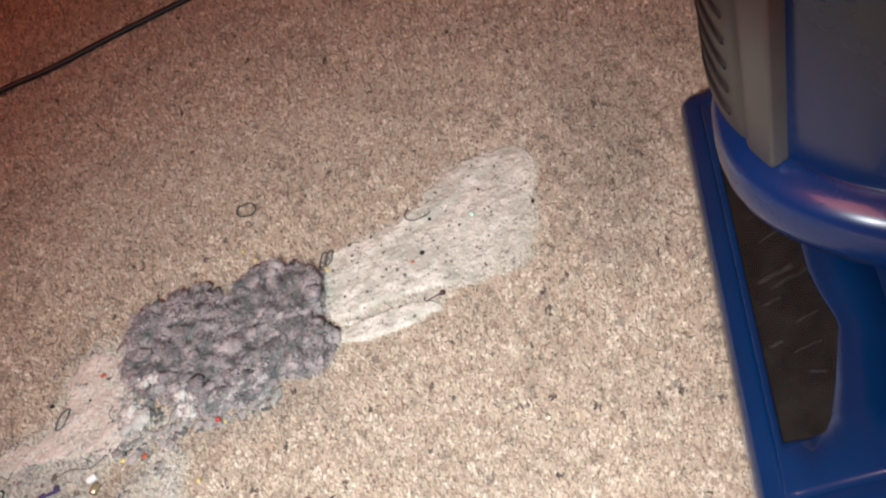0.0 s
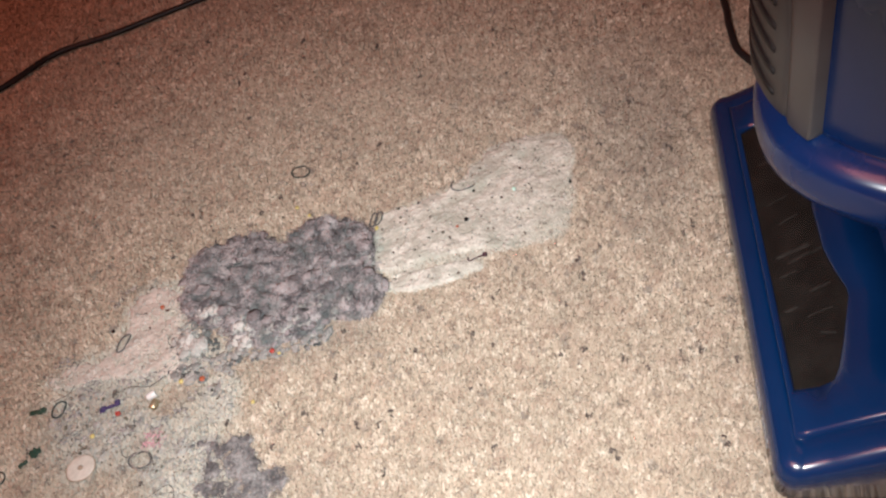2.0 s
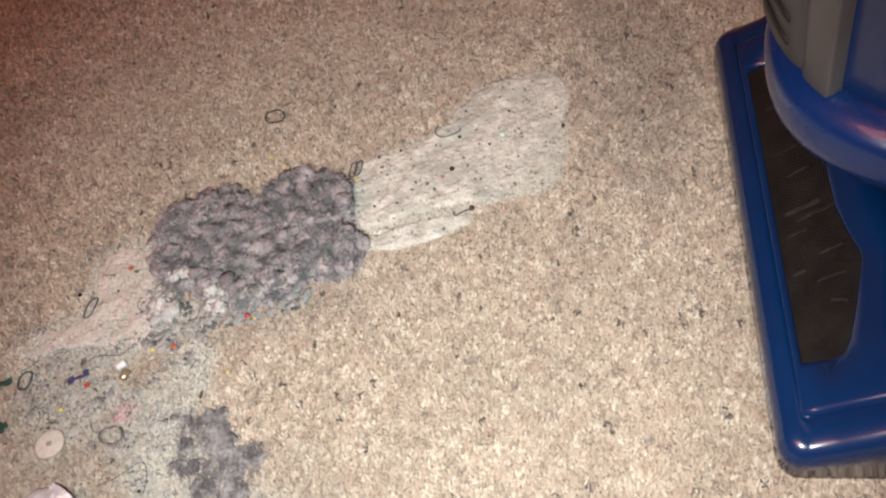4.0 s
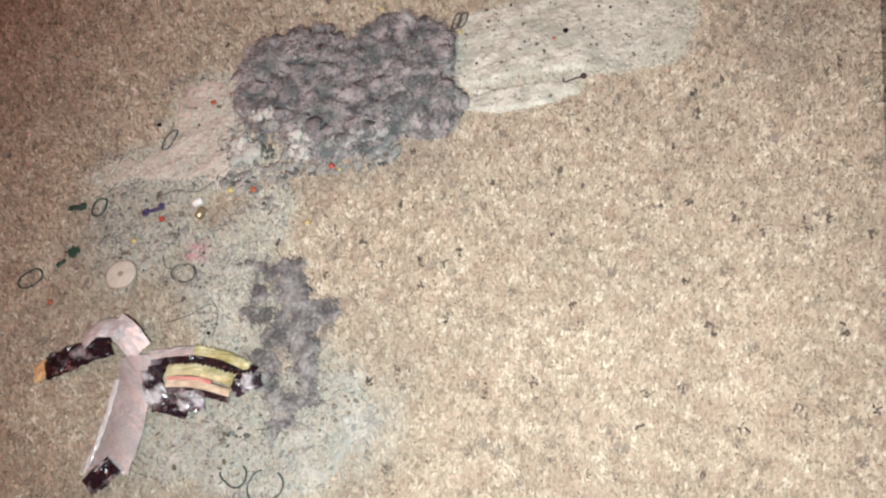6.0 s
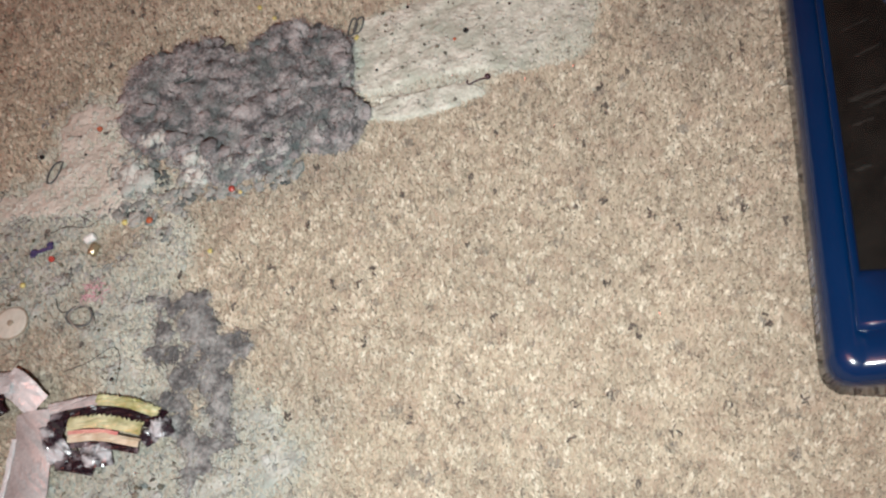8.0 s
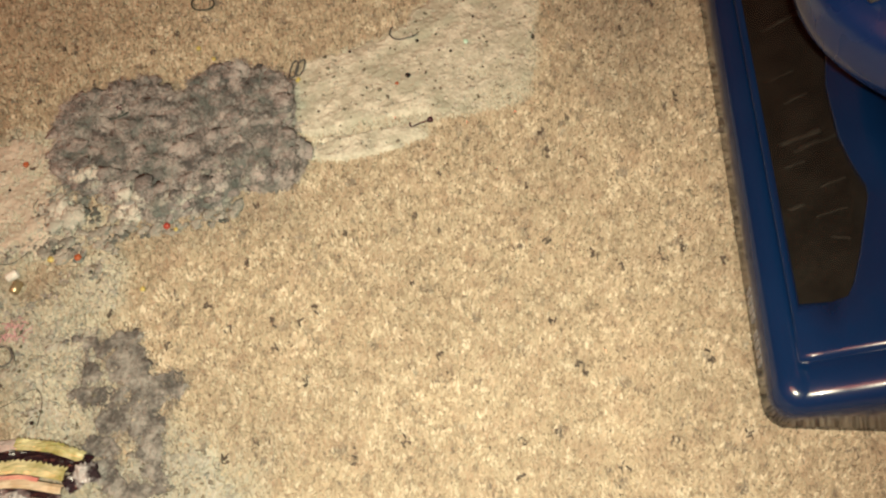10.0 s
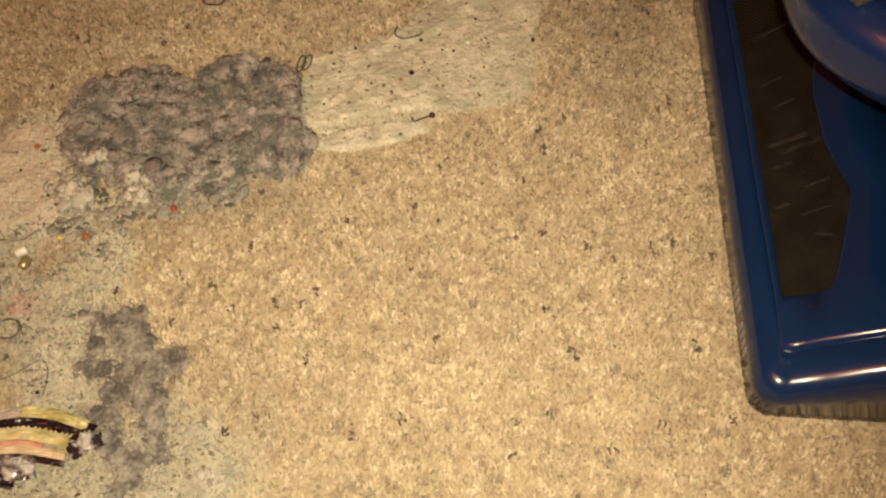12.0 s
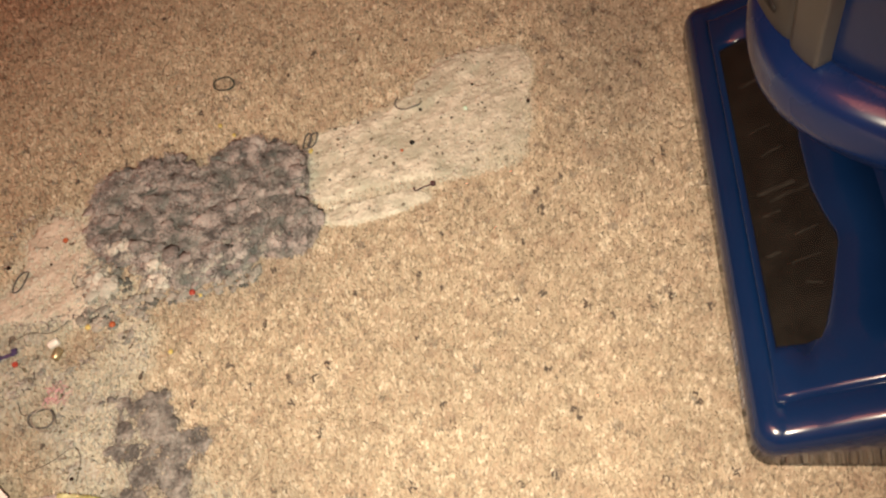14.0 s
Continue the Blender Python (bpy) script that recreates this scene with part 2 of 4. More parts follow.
def loft(bm, loops, close_first=False, close_last=False):
    """Skins a row of closed loops of equal length."""
    rings = [[bm.verts.new(p) for p in loop] for loop in loops]
    for a, b in zip(rings, rings[1:]):
        for i in range(len(a)):
            j = (i + 1) % len(a)
            bm.faces.new((a[i], a[j], b[j], b[i]))
    if close_first:
        bm.faces.new(rings[0][::-1])
    if close_last:
        bm.faces.new(rings[-1])
    return rings


def rounded(x0, x1, y0, y1, r, n=6):
    """A rounded rectangle, counter-clockwise."""
    out = []
    for cx, cy, a in ((x1 - r, y1 - r, 0), (x0 + r, y1 - r, 90), (x0 + r, y0 + r, 180), (x1 - r, y0 + r, 270)):
        for k in range(n + 1):
            b = radians(a + 90 * k / n)
            out.append((cx + r * math.cos(b), cy + r * math.sin(b)))
    return out


def lathe(bm, profile, centre=(0, 0), n=64, lean=0.0):
    loops = []
    for r, z in profile:
        loops.append([(centre[0] + r * math.cos(2 * math.pi * k / n) + lean * z, centre[1] + r * math.sin(2 * math.pi * k / n), z) for k in range(n)])
    return loft(bm, loops, True, True)


def tube(points, radius, sides=8, closed=False, flat=1.0):
    """A bmesh tube along points."""
    bm = bmesh.new()
    pts = [Vector(p) for p in points]
    n = len(pts)
    rings = []
    for i, p in enumerate(pts):
        before, after = pts[(i - 1) % n if closed else max(i - 1, 0)], pts[(i + 1) % n if closed else min(i + 1, n - 1)]
        ahead = (after - before).normalized()
        side = ahead.cross(Vector((0, 0, 1)))
        side = side.normalized() if side.length > 1e-4 else Vector((1, 0, 0))
        up = side.cross(ahead)
        rings.append([bm.verts.new(p + radius * (math.cos(2 * math.pi * k / sides) * side + flat * math.sin(2 * math.pi * k / sides) * up)) for k in range(sides)])
    for i in range(n if closed else n - 1):
        a, b = rings[i], rings[(i + 1) % n]
        for k in range(sides):
            bm.faces.new((a[k], a[(k + 1) % sides], b[(k + 1) % sides], b[k]))
    if not closed:
        bm.faces.new(rings[0][::-1])
        bm.faces.new(rings[-1])
    return bm


def spline(points, steps=10):
    """A smooth line through a few points."""
    pts = [Vector(p) for p in points]
    pts = [2 * pts[0] - pts[1]] + pts + [2 * pts[-1] - pts[-2]]
    out = []
    for a, b, c, d in zip(pts, pts[1:], pts[2:], pts[3:]):
        for k in range(steps):
            t = k / steps
            out.append(0.5 * (2 * b + (c - a) * t + (2 * a - 5 * b + 4 * c - d) * t * t + (3 * b - a - 3 * c + d) * t ** 3))
    return out + [pts[-2]]


def lattice(x, y, size, seed):
    """Smooth value noise, 0 to 1, for arrays."""
    table = np.random.RandomState(seed).rand(256, 256)
    u, v = x / size, y / size
    i, j = np.floor(u).astype(int), np.floor(v).astype(int)
    a, b = u - i, v - j
    a, b = a * a * (3 - 2 * a), b * b * (3 - 2 * b)
    at = lambda p, q: table[p % 256, q % 256]
    return (at(i, j) * (1 - a) + at(i + 1, j) * a) * (1 - b) + (at(i, j + 1) * (1 - a) + at(i + 1, j + 1) * a) * b


def layered(x, y, size, seed, octaves=4, fall=0.5):
    total, weight, w = 0.0, 0.0, 1.0
    for k in range(octaves):
        total, weight = total + w * lattice(x, y, size / 2 ** k, seed + k), weight + w
        w *= fall
    return total / weight


def crumbs(x, y, size, seed):
    """Rounded lumps: 1 at the middle of each, 0 in the seams between."""
    rng = np.random.RandomState(seed)
    jx, jy = rng.rand(256, 256), rng.rand(256, 256)
    i, j = np.floor(x / size).astype(int), np.floor(y / size).astype(int)
    best = np.full(x.shape, 9.0)
    for p in (-1, 0, 1):
        for q in (-1, 0, 1):
            cx, cy = (i + p + jx[(i + p) % 256, (j + q) % 256]) * size, (j + q + jy[(i + p) % 256, (j + q) % 256]) * size
            best = np.minimum(best, ((x - cx) ** 2 + (y - cy) ** 2) / size ** 2)
    return np.clip(1 - best, 0, 1)


def blob(x, y, ovals, ragged=0.25, seed=3, grain=0.018):
    """How far inside a group of ovals (x, y, rx, ry, turn) a place lies: over 0 inside, with a ragged border."""
    out = np.full(np.shape(x), -9.0)
    for cx, cy, rx, ry, turn in ovals:
        c, s = math.cos(radians(turn)), math.sin(radians(turn))
        u, v = (x - cx) * c + (y - cy) * s, -(x - cx) * s + (y - cy) * c
        out = np.maximum(out, 1 - np.sqrt((u / rx) ** 2 + (v / ry) ** 2))
    return out + ragged * (layered(x, y, grain, seed, 4, 0.6) - 0.5) * 2


def ease(v, a, b):
    t = np.clip((v - a) / (b - a), 0, 1)
    return t * t * (3 - 2 * t)


# the spilled dust and the darker carpet areas, as groups of ovals on the floor
LINT = [(-0.205, 0.190, 0.030, 0.032, 0), (-0.183, 0.200, 0.028, 0.028, 0), (-0.170, 0.172, 0.055, 0.044, 0), (-0.118, 0.199, 0.034, 0.031, 0), (-0.099, 0.194, 0.027, 0.034, 0), (-0.140, 0.160, 0.060, 0.040, 0),
        (-0.094, 0.146, 0.028, 0.026, 0), (-0.150, 0.135, 0.045, 0.026, 5), (-0.205, 0.165, 0.030, 0.030, 0)]
IVORY = [(-0.050, 0.195, 0.034, 0.042, 0), (-0.015, 0.200, 0.045, 0.044, 10), (0.020, 0.212, 0.045, 0.048, 20), (0.055, 0.232, 0.040, 0.062, -8), (0.070, 0.225, 0.022, 0.058, -9), (0.040, 0.262, 0.045, 0.028, 35),
         (0.078, 0.268, 0.022, 0.030, 0), (-0.030, 0.152, 0.042, 0.010, 6), (0.035, 0.182, 0.045, 0.016, 3)]
PINKISH = [(-0.258, 0.168, 0.026, 0.030, -15), (-0.250, 0.140, 0.036, 0.040, 0), (-0.275, 0.118, 0.040, 0.022, 8), (-0.305, 0.112, 0.030, 0.014, 10), (-0.232, 0.118, 0.022, 0.030, 0)]
ASHY = [(-0.215, 0.030, 0.035, 0.045, 10), (-0.196, 0.072, 0.018, 0.032, 0), (-0.205, -0.010, 0.036, 0.032, 0), (-0.190, -0.080, 0.080, 0.044, 0), (-0.145, -0.070, 0.046, 0.046, 20), (-0.275, 0.055, 0.050, 0.040, 0), (-0.280, 0.090, 0.050, 0.020, 5), (-0.215, 0.108, 0.026, 0.020, 0)]
WISP = [(-0.188, 0.032, 0.017, 0.006, 0), (-0.175, 0.021, 0.010, 0.017, -20), (-0.168, 0.006, 0.011, 0.015, 0), (-0.193, 0.014, 0.006, 0.018, 8), (-0.186, -0.003, 0.016, 0.008, -25), (-0.165, -0.010, 0.017, 0.008, 10),
        (-0.152, -0.002, 0.018, 0.009, 20), (-0.158, -0.020, 0.014, 0.015, 0), (-0.155, -0.042, 0.009, 0.018, 10), (-0.163, -0.062, 0.008, 0.015, 0), (-0.176, -0.020, 0.013, 0.010, -20), (-0.184, -0.032, 0.012, 0.007, -20),
        (-0.175, -0.052, 0.007, 0.016, 10), (-0.168, -0.074, 0.007, 0.010, 0)]
# the pile is tinted darker here; the third oval runs along the vacuum's front
DARKER_AREAS = [(-0.28, 0.03, 0.09, 0.10, 0), (-0.19, -0.07, 0.13, 0.08, 0), (0.15, 0.28, 0.055, 0.16, -8), (-0.14, 0.11, 0.07, 0.03, 0)]

# ---- the room ----
floor = part("floor", array_mesh("floor", [(-1.6, -1.4, -0.0025), (1.8, -1.4, -0.0025), (1.8, 2.2, -0.0025), (-1.6, 2.2, -0.0025),
                                           (-1.6, -1.4, -0.05), (1.8, -1.4, -0.05), (1.8, 2.2, -0.05), (-1.6, 2.2, -0.05)],
                                 [np.array([(0, 1, 2, 3), (7, 6, 5, 4), (0, 4, 5, 1), (1, 5, 6, 2), (2, 6, 7, 3), (3, 7, 4, 0)])], M_BACKING, False), M_BACKING)
tagged(floor, "fitted beige carpet with dark flecks", "floor", kind="structure")


def slab(name, x0, x1, y0, y1, z0, z1, material, label, category):
    bm = bmesh.new()
    loft(bm, [[(x0, y0, z), (x1, y0, z), (x1, y1, z), (x0, y1, z)] for z in (z0, z1)], True, True)
    return tagged(part(name, bm, material, smooth=False), label, category, kind="structure")


slab("wall_north", -1.7, 1.9, 2.2, 2.3, -0.05, 2.4, M_WALL, "plain painted wall of the room", "wall")
slab("wall_south", -1.7, 1.9, -1.5, -1.4, -0.05, 2.4, M_WALL, "plain painted wall of the room", "wall")
slab("wall_west", -1.7, -1.6, -1.4, 2.2, -0.05, 2.4, M_WALL, "plain painted wall of the room", "wall")
slab("wall_east", 1.8, 1.9, -1.4, 2.2, -0.05, 2.4, M_WALL, "plain painted wall of the room", "wall")
slab("ceiling", -1.7, 1.9, -1.5, 2.3, 2.4, 2.45, M_CEILING, "plain pale ceiling", "ceiling")


# ---- carpet pile ----
def pile(x0, x1, y0, y1, count, half, seed):
    """Cut yarn ends, each a short bent strand; strands of one tuft share a tone."""
    rng = np.random.RandomState(seed)
    x, y = rng.uniform(x0, x1, count), rng.uniform(y0, y1, count)
    press = np.maximum(ease(blob(x, y, LINT), 0.0, 0.3), 0.5 * ease(blob(x, y, IVORY, seed=8), 0.05, 0.4))
    top = rng.uniform(-0.0010, 0.0009, count) + 0.0020 * (layered(x, y, 0.012, seed + 5) - 0.5) + 0.0012 * (lattice(x, y, 0.0035, seed + 7) - 0.5) - 0.003 * press
    way = 1.5 + math.pi * (rng.rand(count) < 0.22) + 1.8 * (layered(x, y, 0.016, seed + 9, 3, 0.6) - 0.5) + rng.normal(0, 0.5, count)
    lean = half * rng.uniform(2.5, 7.0, count)
    dx, dy = lean * np.cos(way), lean * np.sin(way)
    wide = half * rng.uniform(0.6, 1.3, count)
    sx, sy = -np.sin(way) * wide, np.cos(way) * wide
    tilt = rng.normal(0, 0.5, count) * wide
    verts = np.empty((count, 5, 3))
    verts[:, 0] = np.stack([x - 0.8 * sx, y - 0.8 * sy, np.full(count, -0.0050)], -1)
    verts[:, 1] = np.stack([x + 0.8 * sx, y + 0.8 * sy, np.full(count, -0.0050)], -1)
    verts[:, 2] = np.stack([x + 0.45 * dx + sx, y + 0.45 * dy + sy, top - 0.0004 + tilt], -1)
    verts[:, 3] = np.stack([x + 0.45 * dx - sx, y + 0.45 * dy - sy, top - 0.0004 - tilt], -1)
    verts[:, 4] = np.stack([x + dx, y + dy, top - rng.uniform(-0.0004, 0.0008, count)], -1)
    start = 5 * np.arange(count)[:, None]
    data = array_mesh("carpet_pile", verts.reshape(-1, 3), [start + np.array([[0, 1, 2, 3]]), start + np.array([[3, 2, 4]])], M_PILE)
    tone = 0.54 * layered(x, y, 0.0036, seed + 11, 2, 0.6) + 0.12 * layered(x, y, 0.012, seed + 14, 2) + 0.34 * rng.rand(count)
    tone = np.clip(0.56 + 1.9 * (tone - 0.5), 0.0, 1)
    powder = 0.85 * ease(blob(x, y, IVORY, 0.2, 8, 0.016), -0.06, 0.15) + 0.85 * ease(blob(x, y, PINKISH, 0.32, 12, 0.014), -0.12, 0.22) + 0.75 * ease(blob(x, y, ASHY, 0.5, 15), -0.25, 0.4)
    # lint dirt, flecks and the darker areas share one dark tint
    dark_tint = 0.32 * ease(blob(x, y, DARKER_AREAS, 0.5, 21), -0.1, 0.6) + 0.4 * ease(blob(x, y, WISP, 0.4, 31), -0.3, 0.3) + 0.4 * ease(blob(x, y, LINT, 0.2, 3), -0.08, 0.2)
    for cx, cy, size, dark in zip(rng.uniform(x0, x1, 1300), rng.uniform(y0, y1, 1300), rng.uniform(0.0010, 0.0036, 1300), rng.uniform(0.1, 0.75, 1300)):
        near = np.flatnonzero((abs(x - cx) < size) & (abs(y - cy) < size))
        dark_tint[near] += dark * ((x[near] - cx) ** 2 + (y[near] - cy) ** 2 < size ** 2)
    powder *= rng.uniform(0.45, 1.15, count)
    for key, value in (("tone", tone), ("powder", np.clip(powder, 0, 0.92)), ("dark_tint", np.clip(dark_tint * rng.uniform(0.6, 1.1, count), 0, 0.85))):
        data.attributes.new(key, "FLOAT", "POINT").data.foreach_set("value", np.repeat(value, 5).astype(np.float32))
    return data


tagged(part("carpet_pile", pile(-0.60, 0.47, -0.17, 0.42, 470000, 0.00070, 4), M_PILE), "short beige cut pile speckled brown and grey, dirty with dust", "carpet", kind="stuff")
tagged(part("carpet_pile", pile(-0.85, 0.62, 0.41, 1.0, 260000, 0.00080, 5), M_PILE), "short beige cut pile speckled brown and grey", "carpet", kind="stuff")


def fibres(name, field, count, box, material, seed, length=0.006, width=0.00022, lift=0.002, height=None):
    """Loose thin fibres strewn where field is over 0."""
    rng = np.random.RandomState(seed)
    x, y = rng.uniform(box[0], box[1], count * 6), rng.uniform(box[2], box[3], count * 6)
    keep = field(x, y) > 0
    x, y = x[keep][:count], y[keep][:count]
    n = len(x)
    z = (height(x, y) if height else np.zeros(n)) + 0.0003
    a, bend = rng.uniform(0, 6.28, n), rng.normal(0, 0.9, n)
    long = length * rng.uniform(0.4, 1.5, n)
    verts, px, py = np.empty((n, 8, 3)), x.copy(), y.copy()
    rise = lift * rng.uniform(0, 1, n)
    for k in range(4):
        d = a + bend * k / 2
        up = z + rise * math.sin(math.pi * k / 3)
        w = width * (1.0, 1.2, 1.0, 0.4)[k]
        verts[:, 2 * k] = np.stack([px - w * np.sin(d), py + w * np.cos(d), up], -1)
        verts[:, 2 * k + 1] = np.stack([px + w * np.sin(d), py - w * np.cos(d), up + width], -1)
        px, py = px + long / 3 * np.cos(d), py + long / 3 * np.sin(d)
    start = 8 * np.arange(n)[:, None]
    quads = np.concatenate([start + np.array([[2 * k, 2 * k + 1, 2 * k + 3, 2 * k + 2]]) for k in range(3)])
    return part(name, array_mesh(name, verts.reshape(-1, 3), [quads], material), material)


# ---- spilled dust ----
def heap(name, box, step, height, material):
    """A heap of dust as a relief over the pile; it ends where it sinks into the pile."""
    gx, gy = np.meshgrid(np.arange(box[0], box[1], step), np.arange(box[2], box[3], step))
    z = height(gx, gy)
    ny, nx = gx.shape
    verts = np.stack([gx, gy, z], -1).reshape(-1, 3)
    index = np.arange(nx * ny).reshape(ny, nx)
    quads = np.stack([index[:-1, :-1], index[:-1, 1:], index[1:, 1:], index[1:, :-1]], -1).reshape(-1, 4)
    quads = quads[verts[quads, 2].max(1) > -0.006]
    used = np.unique(quads)
    renumber = np.zeros(len(verts), int)
    renumber[used] = np.arange(len(used))
    return part(name, array_mesh(name, verts[used], [renumber[quads]], material), material)


def lint_height(x, y):
    inside = blob(x, y, LINT, 0.15, 3, 0.022)
    wx, wy = x + 0.010 * layered(x, y, 0.014, 70), y + 0.010 * layered(x, y, 0.014, 72)
    tufts = 0.55 * crumbs(wx, wy * 1.2, 0.0165, 41) + 0.60 * crumbs(wx, wy * 1.1, 0.0078, 42) + 0.45 * layered(x, y, 0.0045, 43, 4, 0.6)
    return -0.008 + 0.0095 * ease(inside, -0.02, 0.14) + ease(inside, 0.0, 0.25) * (0.0140 * tufts - 0.0058)


def ivory_height(x, y):
    inside = blob(x, y, IVORY, 0.15, 8, 0.016)
    c, s = math.cos(radians(18)), math.sin(radians(18))
    u, v = x * c + y * s, -x * s + y * c
    streaks = layered(u * 0.6, v, 0.012, 51, 5, 0.6)
    thin = 0.0026 * ease(x - 0.9 * (y - 0.2), 0.0, 0.07)
    furrow = 0.0034 * ease(blob(x, y, [(-0.030, 0.167, 0.050, 0.006, 6)], 0.4, 11), -0.2, 0.4)
    lip = 0.0020 * ease(blob(x, y, [(-0.030, 0.152, 0.046, 0.010, 8)], 0.3, 9), -0.1, 0.3)
    lip = lip + 0.0022 * ease(blob(x, y, [(0.022, 0.262, 0.060, 0.013, 34)], 0.3, 10), -0.1, 0.4)
    return -0.008 + 0.0088 * ease(inside, -0.03, 0.12) + 0.0036 * (streaks - 0.5) + 0.0012 * layered(x, y, 0.004, 55) - thin - furrow + lip


def pinkish_height(x, y):
    inside = blob(x, y, PINKISH, 0.45, 12, 0.014)
    return -0.008 + 0.0084 * ease(inside, -0.06, 0.40) + 0.0044 * (layered(x, y, 0.010, 61, 5, 0.6) - 0.5)


def ashy_height(x, y):
    inside = blob(x, y, ASHY, 0.45, 15, 0.018)
    return -0.008 + 0.0072 * ease(inside, -0.05, 0.45) + 0.0054 * (layered(x, y, 0.009, 65, 5, 0.65) - 0.5)


def wisp_height(x, y):
    wx, wy = x + 0.018 * (layered(x, y, 0.011, 75) - 0.5), y + 0.018 * (layered(x, y, 0.011, 77) - 0.5)
    inside = blob(wx, wy, WISP, 0.38, 31, 0.006)
    return -0.008 + 0.0092 * ease(inside, -0.10, 0.30) + 0.0040 * (layered(x, y, 0.006, 46, 4, 0.6) - 0.5)


tagged(heap("dust_patch", (-0.12, 0.13, 0.11, 0.34), 0.0009, ivory_height, M_WHITE_DUST), "ivory patch of fine streaked dust spread on the carpet", "dust", kind="stuff")
tagged(heap("dust_patch", (-0.39, -0.19, 0.05, 0.22), 0.0010, pinkish_height, M_PINK_DUST), "thin pinkish pale dust trodden into the carpet", "dust", kind="stuff")
tagged(heap("dust_patch", (-0.33, -0.07, -0.17, 0.16), 0.0010, ashy_height, M_ASH_DUST), "pale grey-green dust lying thinly on the carpet", "dust", kind="stuff")
tagged(heap("lint_clump", (-0.27, -0.03, 0.08, 0.26), 0.0007, lint_height, M_LINT), "thick crumbly clump of grey-mauve vacuum lint on the carpet", "lint", kind="stuff")
tagged(heap("lint_wisp", (-0.23, -0.11, -0.12, 0.06), 0.0007, wisp_height, M_WISP), "wispy smear of dark grey lint on the carpet", "lint", kind="stuff")
tagged(fibres("lint_fibres", lambda x, y: blob(x, y, LINT, 0.1), 15000, (-0.26, -0.05, 0.09, 0.25), M_LINT, 5, 0.0050, 0.00013, 0.003, lint_height), "fine grey fibres sticking out of the lint", "lint", kind="stuff")
tagged(fibres("lint_fibres", lambda x, y: blob(x, y, WISP + ASHY, 0.6, 33) - 0.25, 140, (-0.32, -0.08, -0.15, 0.15), M_LINT_DARK, 6, 0.006, 0.00016, 0.0006), "thin dark fibres in the pale dust", "lint", kind="stuff")


tagged(fibres("lint_fibres", lambda x, y: blob(x, y, WISP, 0.7, 34, 0.008) + 0.1, 1500, (-0.22, -0.12, -0.10, 0.05), M_WISP, 7, 0.0075, 0.00014, 0.0012, wisp_height), "curled grey fibres of the lint smear", "lint", kind="stuff")


def tangle(cx, cy, size, n, rng):
    """Points of a small tangled fleck: arrays for a few short strokes."""
    x, y = cx + rng.normal(0, size * 0.45, n), cy + rng.normal(0, size * 0.6, n)
    return x, y


def flecks(name, spots, material, seed, width=0.00030, length=0.0032):
    rng = np.random.RandomState(seed)
    xs, ys = [], []
    for cx, cy, size in spots:
        x, y = tangle(cx, cy, size, 4, rng)
        xs, ys = xs + list(x), ys + list(y)
    x, y = np.array(xs), np.array(ys)
    n = len(x)
    a, long = rng.normal(1.57, 0.9, n), length * rng.uniform(0.4, 1.3, n)
    verts = np.empty((n, 8, 3))
    for k in range(4):
        side, end = (k % 2) * 2 - 1, (k // 2) * 2 - 1
        px, py = x + end * long / 2 * np.cos(a) - side * width * np.sin(a), y + end * long / 2 * np.sin(a) + side * width * np.cos(a)
        verts[:, k] = np.stack([px, py, np.full(n, -0.003)], -1)
        verts[:, 4 + k] = np.stack([px, py, rng.uniform(0.0005, 0.0014, n)], -1)
    start = 8 * np.arange(n)[:, None]
    quads = np.concatenate([start + np.array([f]) for f in ((4, 5, 7, 6), (0, 1, 5, 4), (3, 2, 6, 7), (1, 3, 7, 5), (2, 0, 4, 6))])
    return part(name, array_mesh(name, verts.reshape(-1, 3), [quads], material, False), material)


rng = random.Random(12)
KNOWN = [(0.0, 0.0, 0.0034), (0.084, -0.077, 0.004), (0.113, -0.066, 0.004), (-0.050, -0.053, 0.003), (0.054, 0.059, 0.004), (0.144, -0.022, 0.004), (0.147, 0.051, 0.0025),
         (0.134, 0.046, 0.003), (0.171, 0.164, 0.004), (0.089, 0.231, 0.0015), (-0.092, 0.031, 0.003), (-0.074, -0.007, 0.003), (0.055, -0.053, 0.003), (0.033, -0.075, 0.003), (0.109, 0.041, 0.002)]
SPOTS = KNOWN + [(rng.uniform(-0.6, 0.35), rng.uniform(-0.15, 0.85), rng.uniform(0.001, 0.0032)) for _ in range(110)] + [(rng.uniform(-0.3, 0.2), rng.uniform(-0.14, 0.35), rng.uniform(0.0008, 0.0028)) for _ in range(45)]
tagged(flecks("carpet_flecks", SPOTS, M_FLECK, 9), "dark grey lint flecks caught in the carpet pile", "lint", kind="stuff")
WHERE_GLINT = [(rng.uniform(-0.4, 0.1), rng.uniform(-0.1, 0.3), 0.0) for _ in range(45)]
tagged(flecks("glitter_flakes", WHERE_GLINT, M_GLINT, 10, 0.0005, 0.0010), "tiny bright glitter flakes in the dust", "glitter", kind="stuff")


